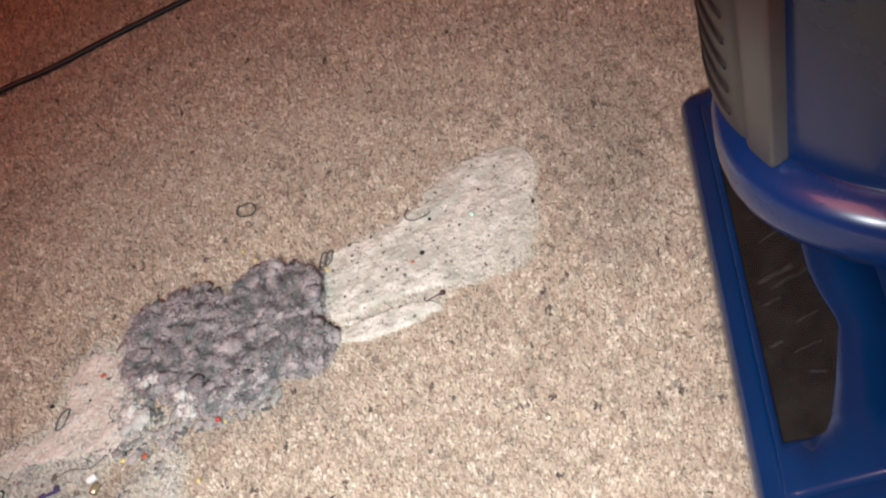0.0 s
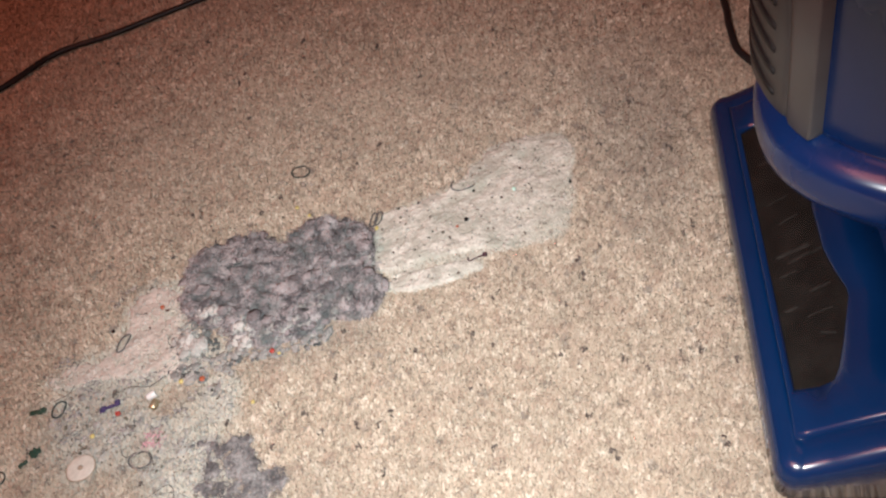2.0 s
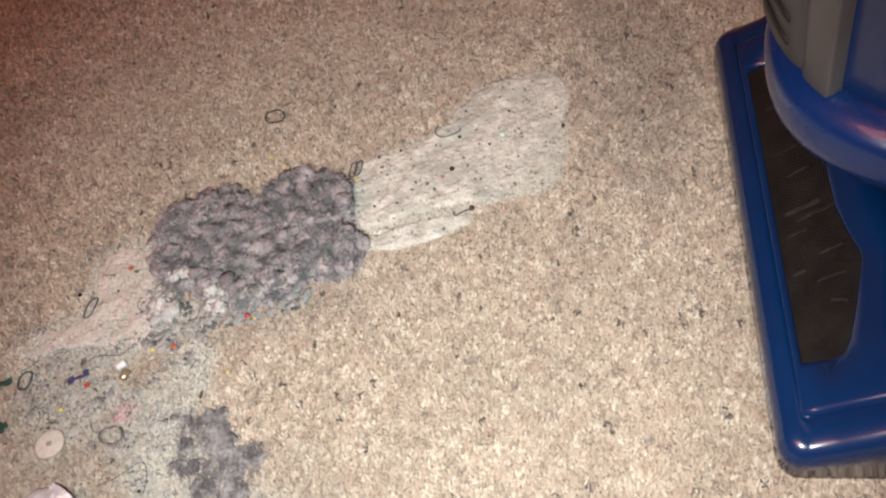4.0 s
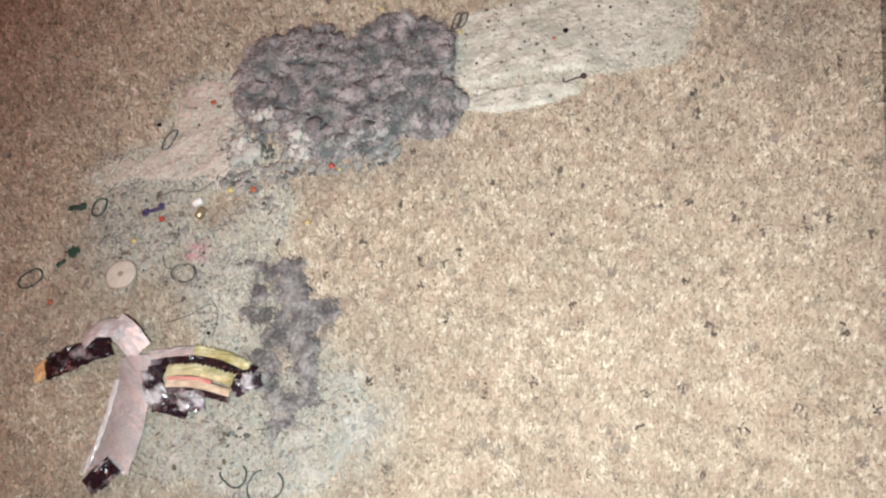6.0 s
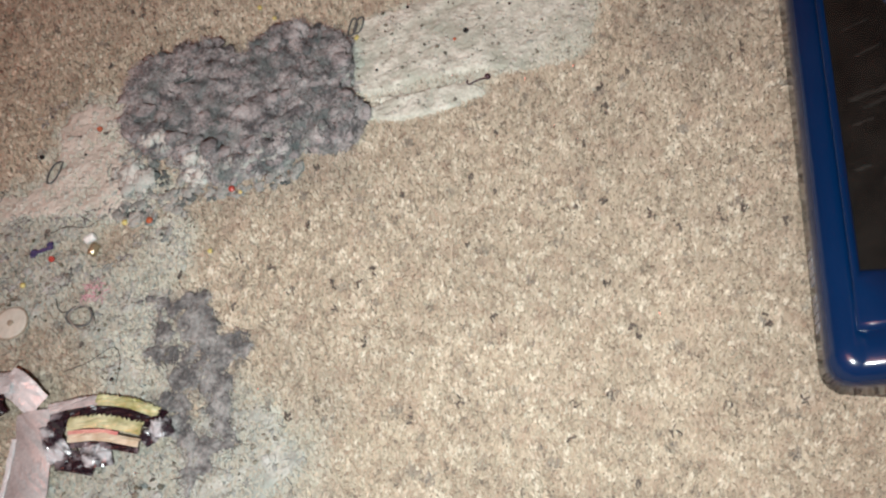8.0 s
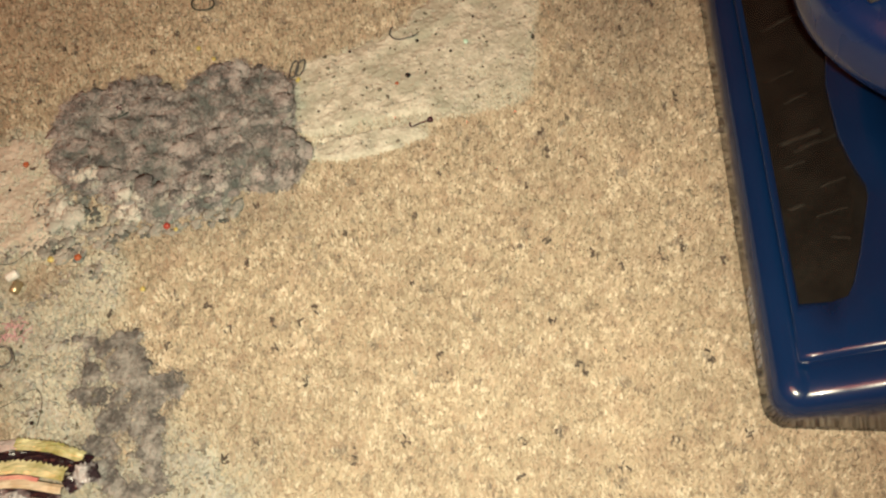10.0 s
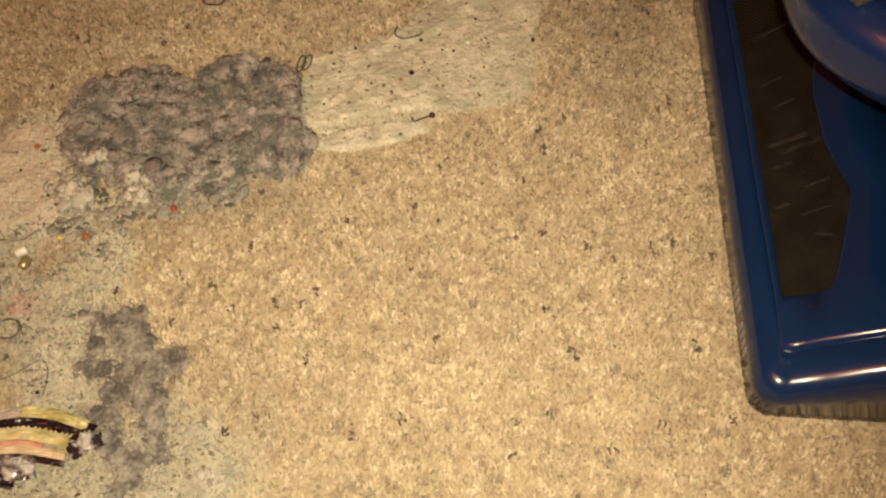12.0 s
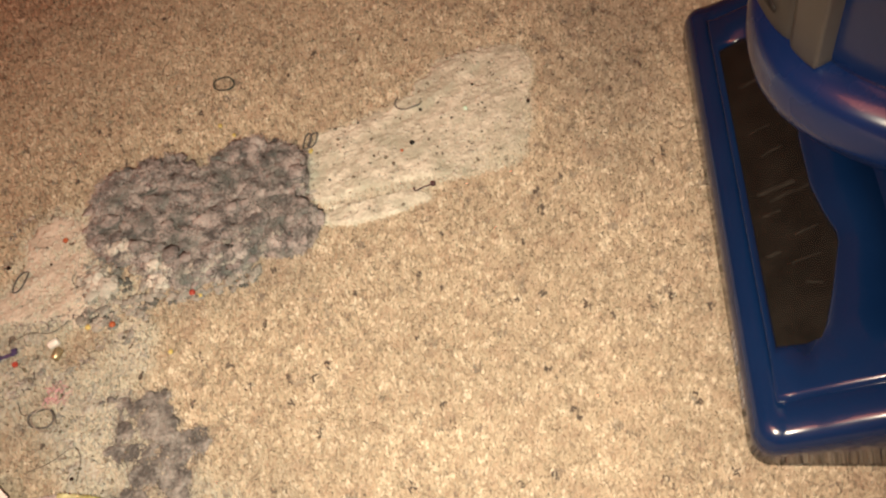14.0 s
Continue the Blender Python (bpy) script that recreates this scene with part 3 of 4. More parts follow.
def lumps(name, ovals, count, box, sizes, height, material, seed, ragged=0.15, lift=0.35, flat=0.45):
    """Many small felted crumbs lying on a heap, as one mesh."""
    rng = np.random.RandomState(seed)
    x, y = rng.uniform(box[0], box[1], count * 5), rng.uniform(box[2], box[3], count * 5)
    keep = blob(x, y, ovals, ragged, seed, 0.02) > 0.05
    x, y = x[keep][:count], y[keep][:count]
    n = len(x)
    ball = bmesh.new()
    bmesh.ops.create_icosphere(ball, subdivisions=2, radius=1.0)
    base, tris = np.array([v.co[:] for v in ball.verts]), np.array([[v.index for v in f.verts] for f in ball.faces])
    ball.free()
    r = rng.uniform(*sizes, n) * (0.7 + 0.6 * rng.rand(n) ** 2)
    turn = rng.uniform(0, 6.28, n)
    stretch = rng.uniform(0.7, 1.4, (n, 3)) * np.array([1.15, 1.0, flat])
    dents = 1 + 0.75 * (rng.rand(n, len(base)) - 0.5)
    p = base[None] * stretch[:, None] * dents[..., None] * r[:, None, None]
    px = p[..., 0] * np.cos(turn)[:, None] - p[..., 1] * np.sin(turn)[:, None] + x[:, None]
    py = p[..., 0] * np.sin(turn)[:, None] + p[..., 1] * np.cos(turn)[:, None] + y[:, None]
    pz = p[..., 2] + (height(x, y) + lift * r)[:, None]
    faces = (np.arange(n)[:, None, None] * len(base) + tris[None]).reshape(-1, 3)
    return part(name, array_mesh(name, np.stack([px, py, pz], -1).reshape(-1, 3), [faces], material), material)


def crumb_surface(name, dark, middle, pale, tint, share=0.45):
    """Felted lint: each crumb of its own grey, with fibres in the relief."""
    m = surface(name, dark, pale, 0.95, scale=95, fine=700, bump=1.0, sheen=0.1, spread=(0.43, 0.58), tint=[0.5 * (a + b) for a, b in zip(tint, middle)], patch=55.0)
    nodes, links = m.node_tree.nodes, m.node_tree.links
    skin, ramp = nodes["Principled BSDF"], nodes.new("ShaderNodeValToRGB")
    own = nodes.new("ShaderNodeNewGeometry")
    stops = ramp.color_ramp.elements
    stops[0].color, stops[1].color = (*dark, 1), (*pale, 1)
    stops.new(0.12).color = (*tint, 1)
    stops.new(0.3).color = (*middle, 1)
    links.new(own.outputs["Random Per Island"], ramp.inputs["Fac"])
    mix = nodes.new("ShaderNodeMix")
    mix.data_type = "RGBA"
    mix.inputs["Factor"].default_value = share
    links.new(ramp.outputs["Color"], mix.inputs["A"])
    links.new(skin.inputs["Base Color"].links[0].from_socket, mix.inputs["B"])
    links.new(mix.outputs["Result"], skin.inputs["Base Color"])
    return m


M_CRUMB = crumb_surface("felted_grey_lint", (0.07, 0.07, 0.075), (0.24, 0.215, 0.22), (0.56, 0.51, 0.505), (0.10, 0.13, 0.13), 0.6)
M_CRUMB_ASH = crumb_surface("felted_pale_lint", (0.13, 0.14, 0.138), (0.34, 0.335, 0.31), (0.64, 0.625, 0.58), (0.16, 0.21, 0.205))
M_CRUMB_IVORY = crumb_surface("fine_ivory_crumbs", (0.44, 0.44, 0.39), (0.64, 0.61, 0.54), (0.82, 0.79, 0.71), (0.54, 0.54, 0.48))
tagged(lumps("lint_crumbs", LINT, 1000, (-0.26, -0.04, 0.08, 0.25), (0.0008, 0.0018), lint_height, M_CRUMB, 81, 0.15, 0.0, 0.35), "crumbs of felted grey lint heaped in a clump", "lint", kind="stuff")
tagged(lumps("lint_crumbs", LINT, 430, (-0.26, -0.04, 0.08, 0.25), (0.0022, 0.0050), lint_height, M_CRUMB, 82, 0.12, 0.0, 0.30), "larger felted tufts of mauve-grey lint in the clump", "lint", kind="stuff")
PUFFS = [(-0.220, 0.124, 0.018, 0.020, 0), (-0.180, 0.120, 0.020, 0.018, 0), (-0.205, 0.140, 0.022, 0.014, 0), (-0.205, 0.100, 0.030, 0.012, 0), (-0.150, 0.112, 0.034, 0.012, 4), (-0.115, 0.134, 0.020, 0.008, 0), (-0.080, 0.174, 0.010, 0.008, 0)]
TEAL = [(-0.204, 0.121, 0.006, 0.010, 0), (-0.182, 0.101, 0.014, 0.006, 10), (-0.214, 0.096, 0.010, 0.005, 0), (-0.162, 0.148, 0.012, 0.007, 20), (-0.134, 0.122, 0.006, 0.004, 0), (-0.118, 0.104, 0.006, 0.003, 0), (-0.190, 0.195, 0.016, 0.007, 10)]


def shelf_height(x, y):
    """The clump's edge, where it runs out over the ash-grey dust."""
    return np.maximum(np.maximum(lint_height(x, y), ashy_height(x, y)), 0.0004)


tagged(lumps("lint_crumbs", TEAL, 320, (-0.25, -0.09, 0.085, 0.21), (0.0008, 0.0022), shelf_height, M_LINT_DARK, 87, 0.7, 0.1, 0.28), "dark teal tufts of lint along the clump", "lint", kind="stuff")
tagged(lumps("lint_crumbs", PUFFS, 520, (-0.25, -0.06, 0.080, 0.19), (0.0010, 0.0030), shelf_height, M_CRUMB_ASH, 83, 0.6, 0.0, 0.35), "pale puffs of lint at the edge of the clump", "lint", kind="stuff")
PALE = [(-0.220, 0.121, 0.011, 0.011, 0), (-0.178, 0.117, 0.009, 0.008, 0), (-0.206, 0.142, 0.010, 0.007, 0)]
M_PUFF = crumb_surface("white_felted_fluff", (0.50, 0.51, 0.47), (0.68, 0.675, 0.62), (0.84, 0.825, 0.77), (0.55, 0.57, 0.53))
tagged(lumps("lint_crumbs", PALE, 75, (-0.235, -0.165, 0.105, 0.152), (0.0020, 0.0042), shelf_height, M_PUFF, 90, 0.3, 0.5), "whitish fluffy puffs beside the grey clump", "lint", kind="stuff")
tagged(lumps("lint_crumbs", ASHY, 420, (-0.32, -0.08, -0.15, 0.10), (0.0007, 0.0022), ashy_height, M_CRUMB_ASH, 84, 0.6, 0.1), "small pale crumbs scattered in the dust", "lint", kind="stuff")

M_GRIT = crumb_surface("brown_olive_grit", (0.05, 0.045, 0.04), (0.17, 0.14, 0.09), (0.40, 0.36, 0.30), (0.10, 0.11, 0.06))
LITTER = [(-0.262, 0.140, 0.045, 0.045, 0), (-0.275, 0.060, 0.065, 0.050, 0), (-0.215, 0.090, 0.045, 0.030, 0), (-0.300, 0.095, 0.050, 0.030, 30), (-0.200, -0.040, 0.070, 0.080, 0)]
tagged(lumps("grit", LITTER, 750, (-0.35, -0.12, -0.13, 0.19), (0.0004, 0.0012), ashy_height, M_GRIT, 88, 0.6, 0.9), "fine brown and olive grit strewn over the dust", "grit", kind="stuff")
tagged(lumps("grit", [(-0.293, 0.044, 0.010, 0.005, 10), (-0.247, 0.049, 0.008, 0.004, -20), (-0.262, 0.056, 0.009, 0.004, 20), (-0.213, 0.077, 0.008, 0.004, 0)], 260, (-0.31, -0.20, 0.035, 0.09), (0.0004, 0.0012), ashy_height, M_GRIT, 89, 0.5, 0.9), "brown smudges of grit on the carpet", "grit", kind="stuff")
tagged(lumps("dust_crumbs", IVORY, 600, (-0.10, 0.12, 0.12, 0.31), (0.0005, 0.0013), ivory_height, M_CRUMB_IVORY, 85, 0.3, 0.0), "fine ivory crumbs in the spread dust", "dust", kind="stuff")
tagged(lumps("grit", IVORY, 170, (-0.09, 0.11, 0.14, 0.30), (0.0004, 0.0010), ivory_height, M_GRIT, 91, 0.3, 0.7), "specks of brown and olive grit in the ivory dust", "grit", kind="stuff")
tagged(lumps("dust_crumbs", PINKISH, 500, (-0.37, -0.20, 0.06, 0.22), (0.0005, 0.0016), pinkish_height, M_CRUMB_IVORY, 86, 0.3, 0.05), "fine pale crumbs in the pinkish dust", "dust", kind="stuff")

# ---- vacuum cleaner: x back from the front of its floor head, y along the head ----
vacuum = thing("vacuum_cleaner", (0.160, -0.066, -0.002), -9.0, "glossy blue upright vacuum cleaner standing on the carpet", "vacuum cleaner")
LONG, DEEP = 0.340, 0.215


def cover_z(x):
    """The height of the cover: it climbs steeply from the front groove, then levels out towards the body."""
    return 0.040 + 0.09 * (1 - math.exp(-max(x - 0.014, 0) / 0.15))


def head_base():
    """The blue lower shell; its top follows the climb of the cover at both ends."""
    bm = bmesh.new()
    loops = []
    for inset, end, z, climb in ((0.003, 0.003, 0.010, 0), (0.0, 0.0, 0.0115, 0), (0.0, 0.0, 0.025, 0.75), (0.0010, 0.0010, 0.0300, 0.95), (0.0032, 0.0036, 0.0340, 1), (0.0065, 0.0080, 0.0362, 1),
                                 (0.0105, 0.014, 0.0370, 1), (0.0125, 0.0225, 0.0372, 1), (0.0150, 0.027, 0.0330, 1)):
        loops.append([(x, y, z + climb * (cover_z(x) - 0.040)) for x, y in rounded(-0.0025 + inset, DEEP - inset, end, LONG - end, 0.013 - inset * 0.6, 8)])
    for loop in loops:
        for k in (9, 27):
            a, b = loop[k - 1], loop[k]
            mid = []
            for i in range(1, 12):
                t = i / 12
                x = a[0] + (b[0] - a[0]) * t
                shift = cover_z(x) - (cover_z(a[0]) * (1 - t) + cover_z(b[0]) * t)
                mid.append((x, a[1] + (b[1] - a[1]) * t, a[2] + (b[2] - a[2]) * t, shift))
            loop.append((k, mid))
    out = []
    for n, loop in enumerate(loops):
        climb = (0, 0, 0.75, 0.95, 1, 1, 1, 1, 1)[n]
        (k1, m1), (k2, m2) = loop[-2], loop[-1]
        fill = lambda m: [(x, y, z + climb * d) for x, y, z, d in m]
        out.append(loop[:k1] + fill(m1) + loop[k1:k2] + fill(m2) + loop[k2:-2])
    loft(bm, out, True, True)
    return bm


def head_skirt():
    bm = bmesh.new()
    loft(bm, [[(x, y, z) for x, y in rounded(-0.0025 + i, DEEP - i, i, LONG - i, 0.012)] for i, z in ((0.006, 0.0), (0.0022, 0.002), (0.0018, 0.0125))], True, True)
    return bm


def window_outline(grow=0.0):
    """The bow-tie outline of the brush window, mirrored about the middle of the head."""
    half = [(0.0140, 0.0535), (0.0270, 0.0510), (0.0345, 0.0525), (0.0385, 0.060), (0.0440, 0.077), (0.0525, 0.108), (0.0528, 0.114), (0.0490, 0.131), (0.0462, 0.150)]
    pts = half + [(x, 0.338 - y) for x, y in half[::-1]]
    cx, cy = 0.032, 0.169
    return [(x + grow * (1 if x > cx else -1), y + grow * (1 if y > cy else -1)) for x, y in pts]


def head_cover():
    """The raised cover with the window cut through it and a rounded border down to the base."""
    bm = bmesh.new()
    outer = []
    for a, b in ((0, 1), (1, 2), (2, 3), (3, 0)):
        corners = ((0.0112, 0.0265), (0.078, 0.0265), (0.078, LONG - 0.0265), (0.0112, LONG - 0.0265))
        (x0, y0), (x1, y1) = corners[a], corners[b]
        outer += [(x0 + (x1 - x0) * k / 14, y0 + (y1 - y0) * k / 14) for k in range(14)]
    rim = [bm.verts.new((x, y, cover_z(x))) for x, y in outer]
    hole = [bm.verts.new((x, y, cover_z(x))) for x, y in window_outline(0.0)]
    edges = []
    for ring in (rim, hole):
        edges += [bm.edges.new((ring[i], ring[(i + 1) % len(ring)])) for i in range(len(ring))]
    bmesh.ops.triangle_fill(bm, use_beauty=True, use_dissolve=False, edges=edges)
    low = [bm.verts.new((v.co.x, v.co.y, v.co.z - 0.006)) for v in hole]
    for i in range(len(hole)):
        j = (i + 1) % len(hole)
        bm.faces.new((hole[i], hole[j], low[j], low[i]))
    ring = rim
    for out, drop in ((0.0016, 0.0004), (0.0030, 0.0016), (0.0038, 0.0034), (0.0040, 0.0060)):
        after = []
        for v in rim:
            dx = -1 if v.co.x < 0.0113 else 0
            dy = -1 if v.co.y < 0.0266 else (1 if v.co.y > LONG - 0.0266 else 0)
            after.append(bm.verts.new((v.co.x + 0.35 * out * dx, v.co.y + out * dy, v.co.z - drop)))
        for i in range(len(ring)):
            j = (i + 1) % len(ring)
            bm.faces.new((ring[i], ring[j], after[j], after[i]))
        ring = after
    return bm


def head_hump():
    """The back of the cover, rising on under the body."""
    bm = bmesh.new()
    xs, ys = np.linspace(0.0765, DEEP - 0.006, 24), np.linspace(0.0225, LONG - 0.0225, 48)
    grid = [[bm.verts.new((x, y, cover_z(x) + 0.0003 - 0.006 * max(0, 1 - min(y - 0.0225, LONG - 0.0225 - y) / 0.005) ** 2)) for y in ys] for x in xs]
    for a, b in zip(grid, grid[1:]):
        for k in range(len(ys) - 1):
            bm.faces.new((a[k], b[k], b[k + 1], a[k + 1]))
    border = [row[0] for row in grid] + grid[-1][1:] + [row[-1] for row in grid[::-1]][1:] + grid[0][::-1][1:-1]
    low = [bm.verts.new((v.co.x, v.co.y, 0.034)) for v in border]
    for i in range(len(border)):
        j = (i + 1) % len(border)
        bm.faces.new((border[i], border[j], low[j], low[i]))
    return bm


part("skirt", head_skirt(), M_SKIRT, vacuum, "dark glossy lower skirt of the head")
floor_head = part("floor_head", head_base(), M_BLUE, vacuum)
part("head_cover", head_cover(), M_BLUE, vacuum)
part("cover_back", head_hump(), M_BLUE, vacuum)

bm = bmesh.new()
loft(bm, [[(x, y, cover_z(x) - d) for x, y in window_outline(0.002)] for d in (0.0050, 0.0045)], True, True)
part("brush_chamber", bm, M_CHAMBER, vacuum, "black brush chamber under the window", smooth=False)
pane = bmesh.new()
loft(pane, [[(x, y, cover_z(x) - 0.0014 - d) for x, y in window_outline(-0.0002)] for d in (0.0008, 0.0)], True, True)
window = part("brush_window", pane, M_SMOKED, vacuum, "smoky clear window with scratches over the brush", smooth=False)
for y, x0, x1, slant, wide in ((0.246, 0.022, 0.046, 0.010, 0.0013), (0.157, 0.020, 0.040, 0.004, 0.0018), (0.150, 0.026, 0.047, 0.006, 0.0014), (0.140, 0.020, 0.030, 0.003, 0.0010), (0.112, 0.018, 0.026, 0.003, 0.0012),
                               (0.090, 0.034, 0.042, -0.005, 0.0010), (0.185, 0.026, 0.038, 0.005, 0.0008), (0.122, 0.034, 0.046, 0.004, 0.0008), (0.205, 0.020, 0.034, 0.004, 0.0007), (0.104, 0.030, 0.044, 0.003, 0.0007)):
    bm = tube([(x0 + (x1 - x0) * k / 6, y + 0.6 * slant * k / 6 + 0.0003 * math.sin(2 * k + 900 * y), cover_z(x0 + (x1 - x0) * k / 6) - 0.0043 + 0.0004 * math.sin(math.pi * k / 6)) for k in range(7)], wide * 1.1, 6, flat=0.2)
    part("bristle_row", bm, M_BRISTLE, vacuum, "pale dusty row of brush bristles")

# worn lettering of the front edge, as plain bars
for k in range(9):
    if k == 4:
        continue
    y0, tall = 0.030 + 0.0052 * k, 0.0034
    bm = bmesh.new()
    loft(bm, [[(x, y0, 0.0135), (x, y0 + tall, 0.0135), (x, y0 + tall, 0.0205), (x, y0, 0.0205)] for x in (-0.00265, -0.0023)], True, True)
    part("lettering_bar", bm, M_MARKS, floor_head, "worn silver print", smooth=False)

# upright body over the head, with a rounded-oblong plan
BX, BY, BA, BB = 0.150, 0.169, 0.151, 0.101


def plan(a, grow, z):
    """A point on the body's outline at an angle in degrees; the outline widens a little upwards."""
    c, s = math.cos(radians(a)), math.sin(radians(a))
    wide = grow + 0.08 * max(z - 0.170, 0)
    power = 2 / 2.25
    return (BX + (BA + wide) * math.copysign(abs(c) ** power, c), BY + (BB + wide) * math.copysign(abs(s) ** power, s), z)


def barrel(profile, n=112):
    bm = bmesh.new()
    loft(bm, [[plan(360 * k / n, grow, z) for k in range(n)] for grow, z in profile], True, True)
    return bm


bm = bmesh.new()
lathe(bm, [(0.050, 0.060), (0.054, 0.090), (0.062, 0.134)], (BX, BY), 40)
part("neck", bm, M_BLUE, vacuum)
part("bumper_ring", barrel([(-0.06, 0.1325), (-0.012, 0.1330), (-0.006, 0.1345), (-0.002, 0.1385), (0.0, 0.146), (0.0008, 0.158), (0.0, 0.1625), (-0.0018, 0.1660), (-0.0055, 0.1690), (-0.0125, 0.1735), (-0.03, 0.175)]), M_BLUE_BODY, vacuum)
body = part("upright_body", barrel([(-0.020, 0.168), (-0.0145, 0.1725), (-0.0135, 0.178), (-0.0135, 0.30), (-0.0135, 0.44), (-0.018, 0.462), (-0.032, 0.476), (-0.06, 0.482)]), M_BLUE_BODY, vacuum)


SWELL = 0.024


def shell(a0, a1, z0, z1, grow, thick, low_round=0.0, n=44, swell=0.0):
    """A curved plate on the body from angle a0 to a1, with a softened border."""
    bm = bmesh.new()
    rows = []
    for z, d in ((z0, -thick), (z0, -0.001), (z0 + 0.002, 0.0), (z1, 0.0), (z1, -thick)):
        row = []
        for k in range(n + 1):
            t = k / n
            edge = -thick if k in (0, n) else (-0.001 if k in (1, n - 1) else 0.0)
            rise = low_round * (max(0, 1 - t * 7) ** 2 + max(0, 1 - (1 - t) * 7) ** 2) if z < z0 + 0.01 else 0
            row.append(bm.verts.new(plan(a0 + (a1 - a0) * t, grow + swell * min(1, 1.6 * (1 - t)) + min(d, edge), z + rise)))
        rows.append(row)
    for p, q in zip(rows, rows[1:]):
        for k in range(n):
            bm.faces.new((p[k], p[k + 1], q[k + 1], q[k]))
    return bm


vent = part("vent_panel", shell(112, 193.4, 0.1700, 0.44, -0.0085, 0.010, swell=SWELL), M_GREY, vacuum, "dark grey vented panel")
part("panel_edge", shell(194.0, 206, 0.1712, 0.44, -0.0060, 0.012, 0.006), M_GREY_LIGHT, vacuum, "paler grey rounded edge strip of the panel")
# no openings are cut: raised black strips paint the shade inside the slots
for k in range(16):
    z0 = 0.186 + 0.0145 * k
    bm = bmesh.new()
    rows = []
    for i in range(9):
        a = 160 + 26 * i / 8
        w = 0.0030 * math.sin(math.pi * (i + 0.8) / 9.6) ** 0.5
        g0 = SWELL * min(1, 1.6 * (193.4 - a) / 81.4)
        rows.append([plan(a, g + g0, z0 + h * w - 0.0006 * i) for g, h in ((-0.0125, -1), (-0.0077, -1), (-0.0077, 1), (-0.0125, 1))])
    loft(bm, rows, True, True)
    part("vent_slot", bm, M_SLOT, vent, "black horizontal strip for the shade in an air slot")
bm = bmesh.new()
loft(bm, [[plan(a, g, z) for g, z in ((-0.001, 0.136), (0.0018, 0.142), (0.0018, 0.1665), (-0.009, 0.1735), (-0.009, 0.136))] for a in (156.5, 158.5, 160.5)], True, True)
part("trim_clip", bm, M_CHROME, vacuum, "small worn silver trim clip")

# ---- cords ----
cord = tube(spline([(-0.80, 0.36, 0.003), (-0.60, 0.43, 0.0035), (-0.488, 0.521, 0.0035), (-0.436, 0.570, 0.004), (-0.372, 0.590, 0.0035), (-0.275, 0.630, 0.003), (-0.10, 0.690, 0.003), (0.08, 0.72, 0.003), (0.22, 0.66, 0.004), (0.275, 0.53, 0.006),
                    (0.271, 0.435, 0.006), (0.264, 0.390, 0.006), (0.263, 0.352, 0.005), (0.285, 0.316, 0.005), (0.35, 0.300, 0.005), (0.44, 0.29, 0.005)], 12), 0.0033, 10)
tagged(part("power_cord", cord, M_CORD), "black rubber power cord lying across the carpet", "cord")

# ---- hair bands and craft bits ----
def rubber_band(x, y, rx, ry, turn, material, label, tilt=0.0, z=0.0008, arc=360, thick=0.00065):
    rng = random.Random(int(1e4 * (x + 2 * y)) % 999)
    wob = [rng.uniform(-0.07, 0.07) for _ in range(3)]
    pts = []
    n = 40
    for k in range(n if arc == 360 else n + 1):
        a = radians(arc) * k / n
        r = 1 + wob[0] * math.cos(2 * a + 1) + wob[1] * math.cos(3 * a) + wob[2] * math.sin(2 * a)
        pts.append((rx * r * math.cos(a), ry * r * math.sin(a), tilt * math.sin(a) + 0.0004 * math.sin(3 * a)))
    ob = part("rubber_band", tube(pts, thick, 6, arc == 360), material)
    ob.matrix_world = pose(x, y, z, 0, 0, turn)
    return tagged(ob, label, "rubber band", "loose rubber bands")


rubber_band(-0.142, 0.300, 0.0078, 0.0078, 10, M_BAND_DARK, "small dark rubber band lying alone on the carpet")
rubber_band(0.001, 0.247, 0.0095, 0.0090, 150, M_BAND_GREY, "grey rubber band half sunk in ivory dust", z=0.0034, arc=250)
rubber_band(-0.0765, 0.2225, 0.0025, 0.0072, -22, M_BAND_GREY, "grey rubber band standing on edge in the dust", 0.001, 0.002)
rubber_band(-0.0722, 0.2235, 0.0025, 0.0070, -22, M_BAND_GREY, "grey rubber band standing on edge in the dust", 0.001, 0.002)
rubber_band(-0.277, 0.1352, 0.0034, 0.0088, -22, M_BAND_GREY, "narrow grey rubber band on pinkish dust", z=0.0014)
rubber_band(-0.317, 0.082, 0.0048, 0.0072, -25, M_BAND_DARK, "dark green rubber band beside a green scrap", z=0.0012)
rubber_band(-0.353, 0.029, 0.0085, 0.0062, 32, M_BAND_DARK, "dark rubber band on the bare carpet")
rubber_band(-0.245, 0.0285, 0.0078, 0.0068, 5, M_BAND_GREY, "grey rubber band beside the pale disc", z=0.0014)
rubber_band(-0.243, 0.027, 0.0070, 0.0085, 60, M_BAND_PALE, "clear rubber band crossing a grey one", z=0.002, arc=300, thick=0.0005)
rubber_band(-0.189, -0.100, 0.0078, 0.0066, 170, M_BAND_DARK, "thin dark rubber band in grey dust", z=0.0012, arc=240, thick=0.0005)
rubber_band(-0.170, -0.106, 0.0092, 0.0100, 110, M_BAND_DARK, "thin dark rubber band in grey dust", z=0.0012, arc=300, thick=0.0005)
rubber_band(-0.191, 0.194, 0.0080, 0.0066, 0, M_BAND_DARK, "dark rubber band tangled into the lint clump", z=0.0115)
rubber_band(-0.205, 0.188, 0.0070, 0.0058, 20, M_BAND_GREY, "grey rubber band tangled into the lint clump", z=0.0115, arc=200)


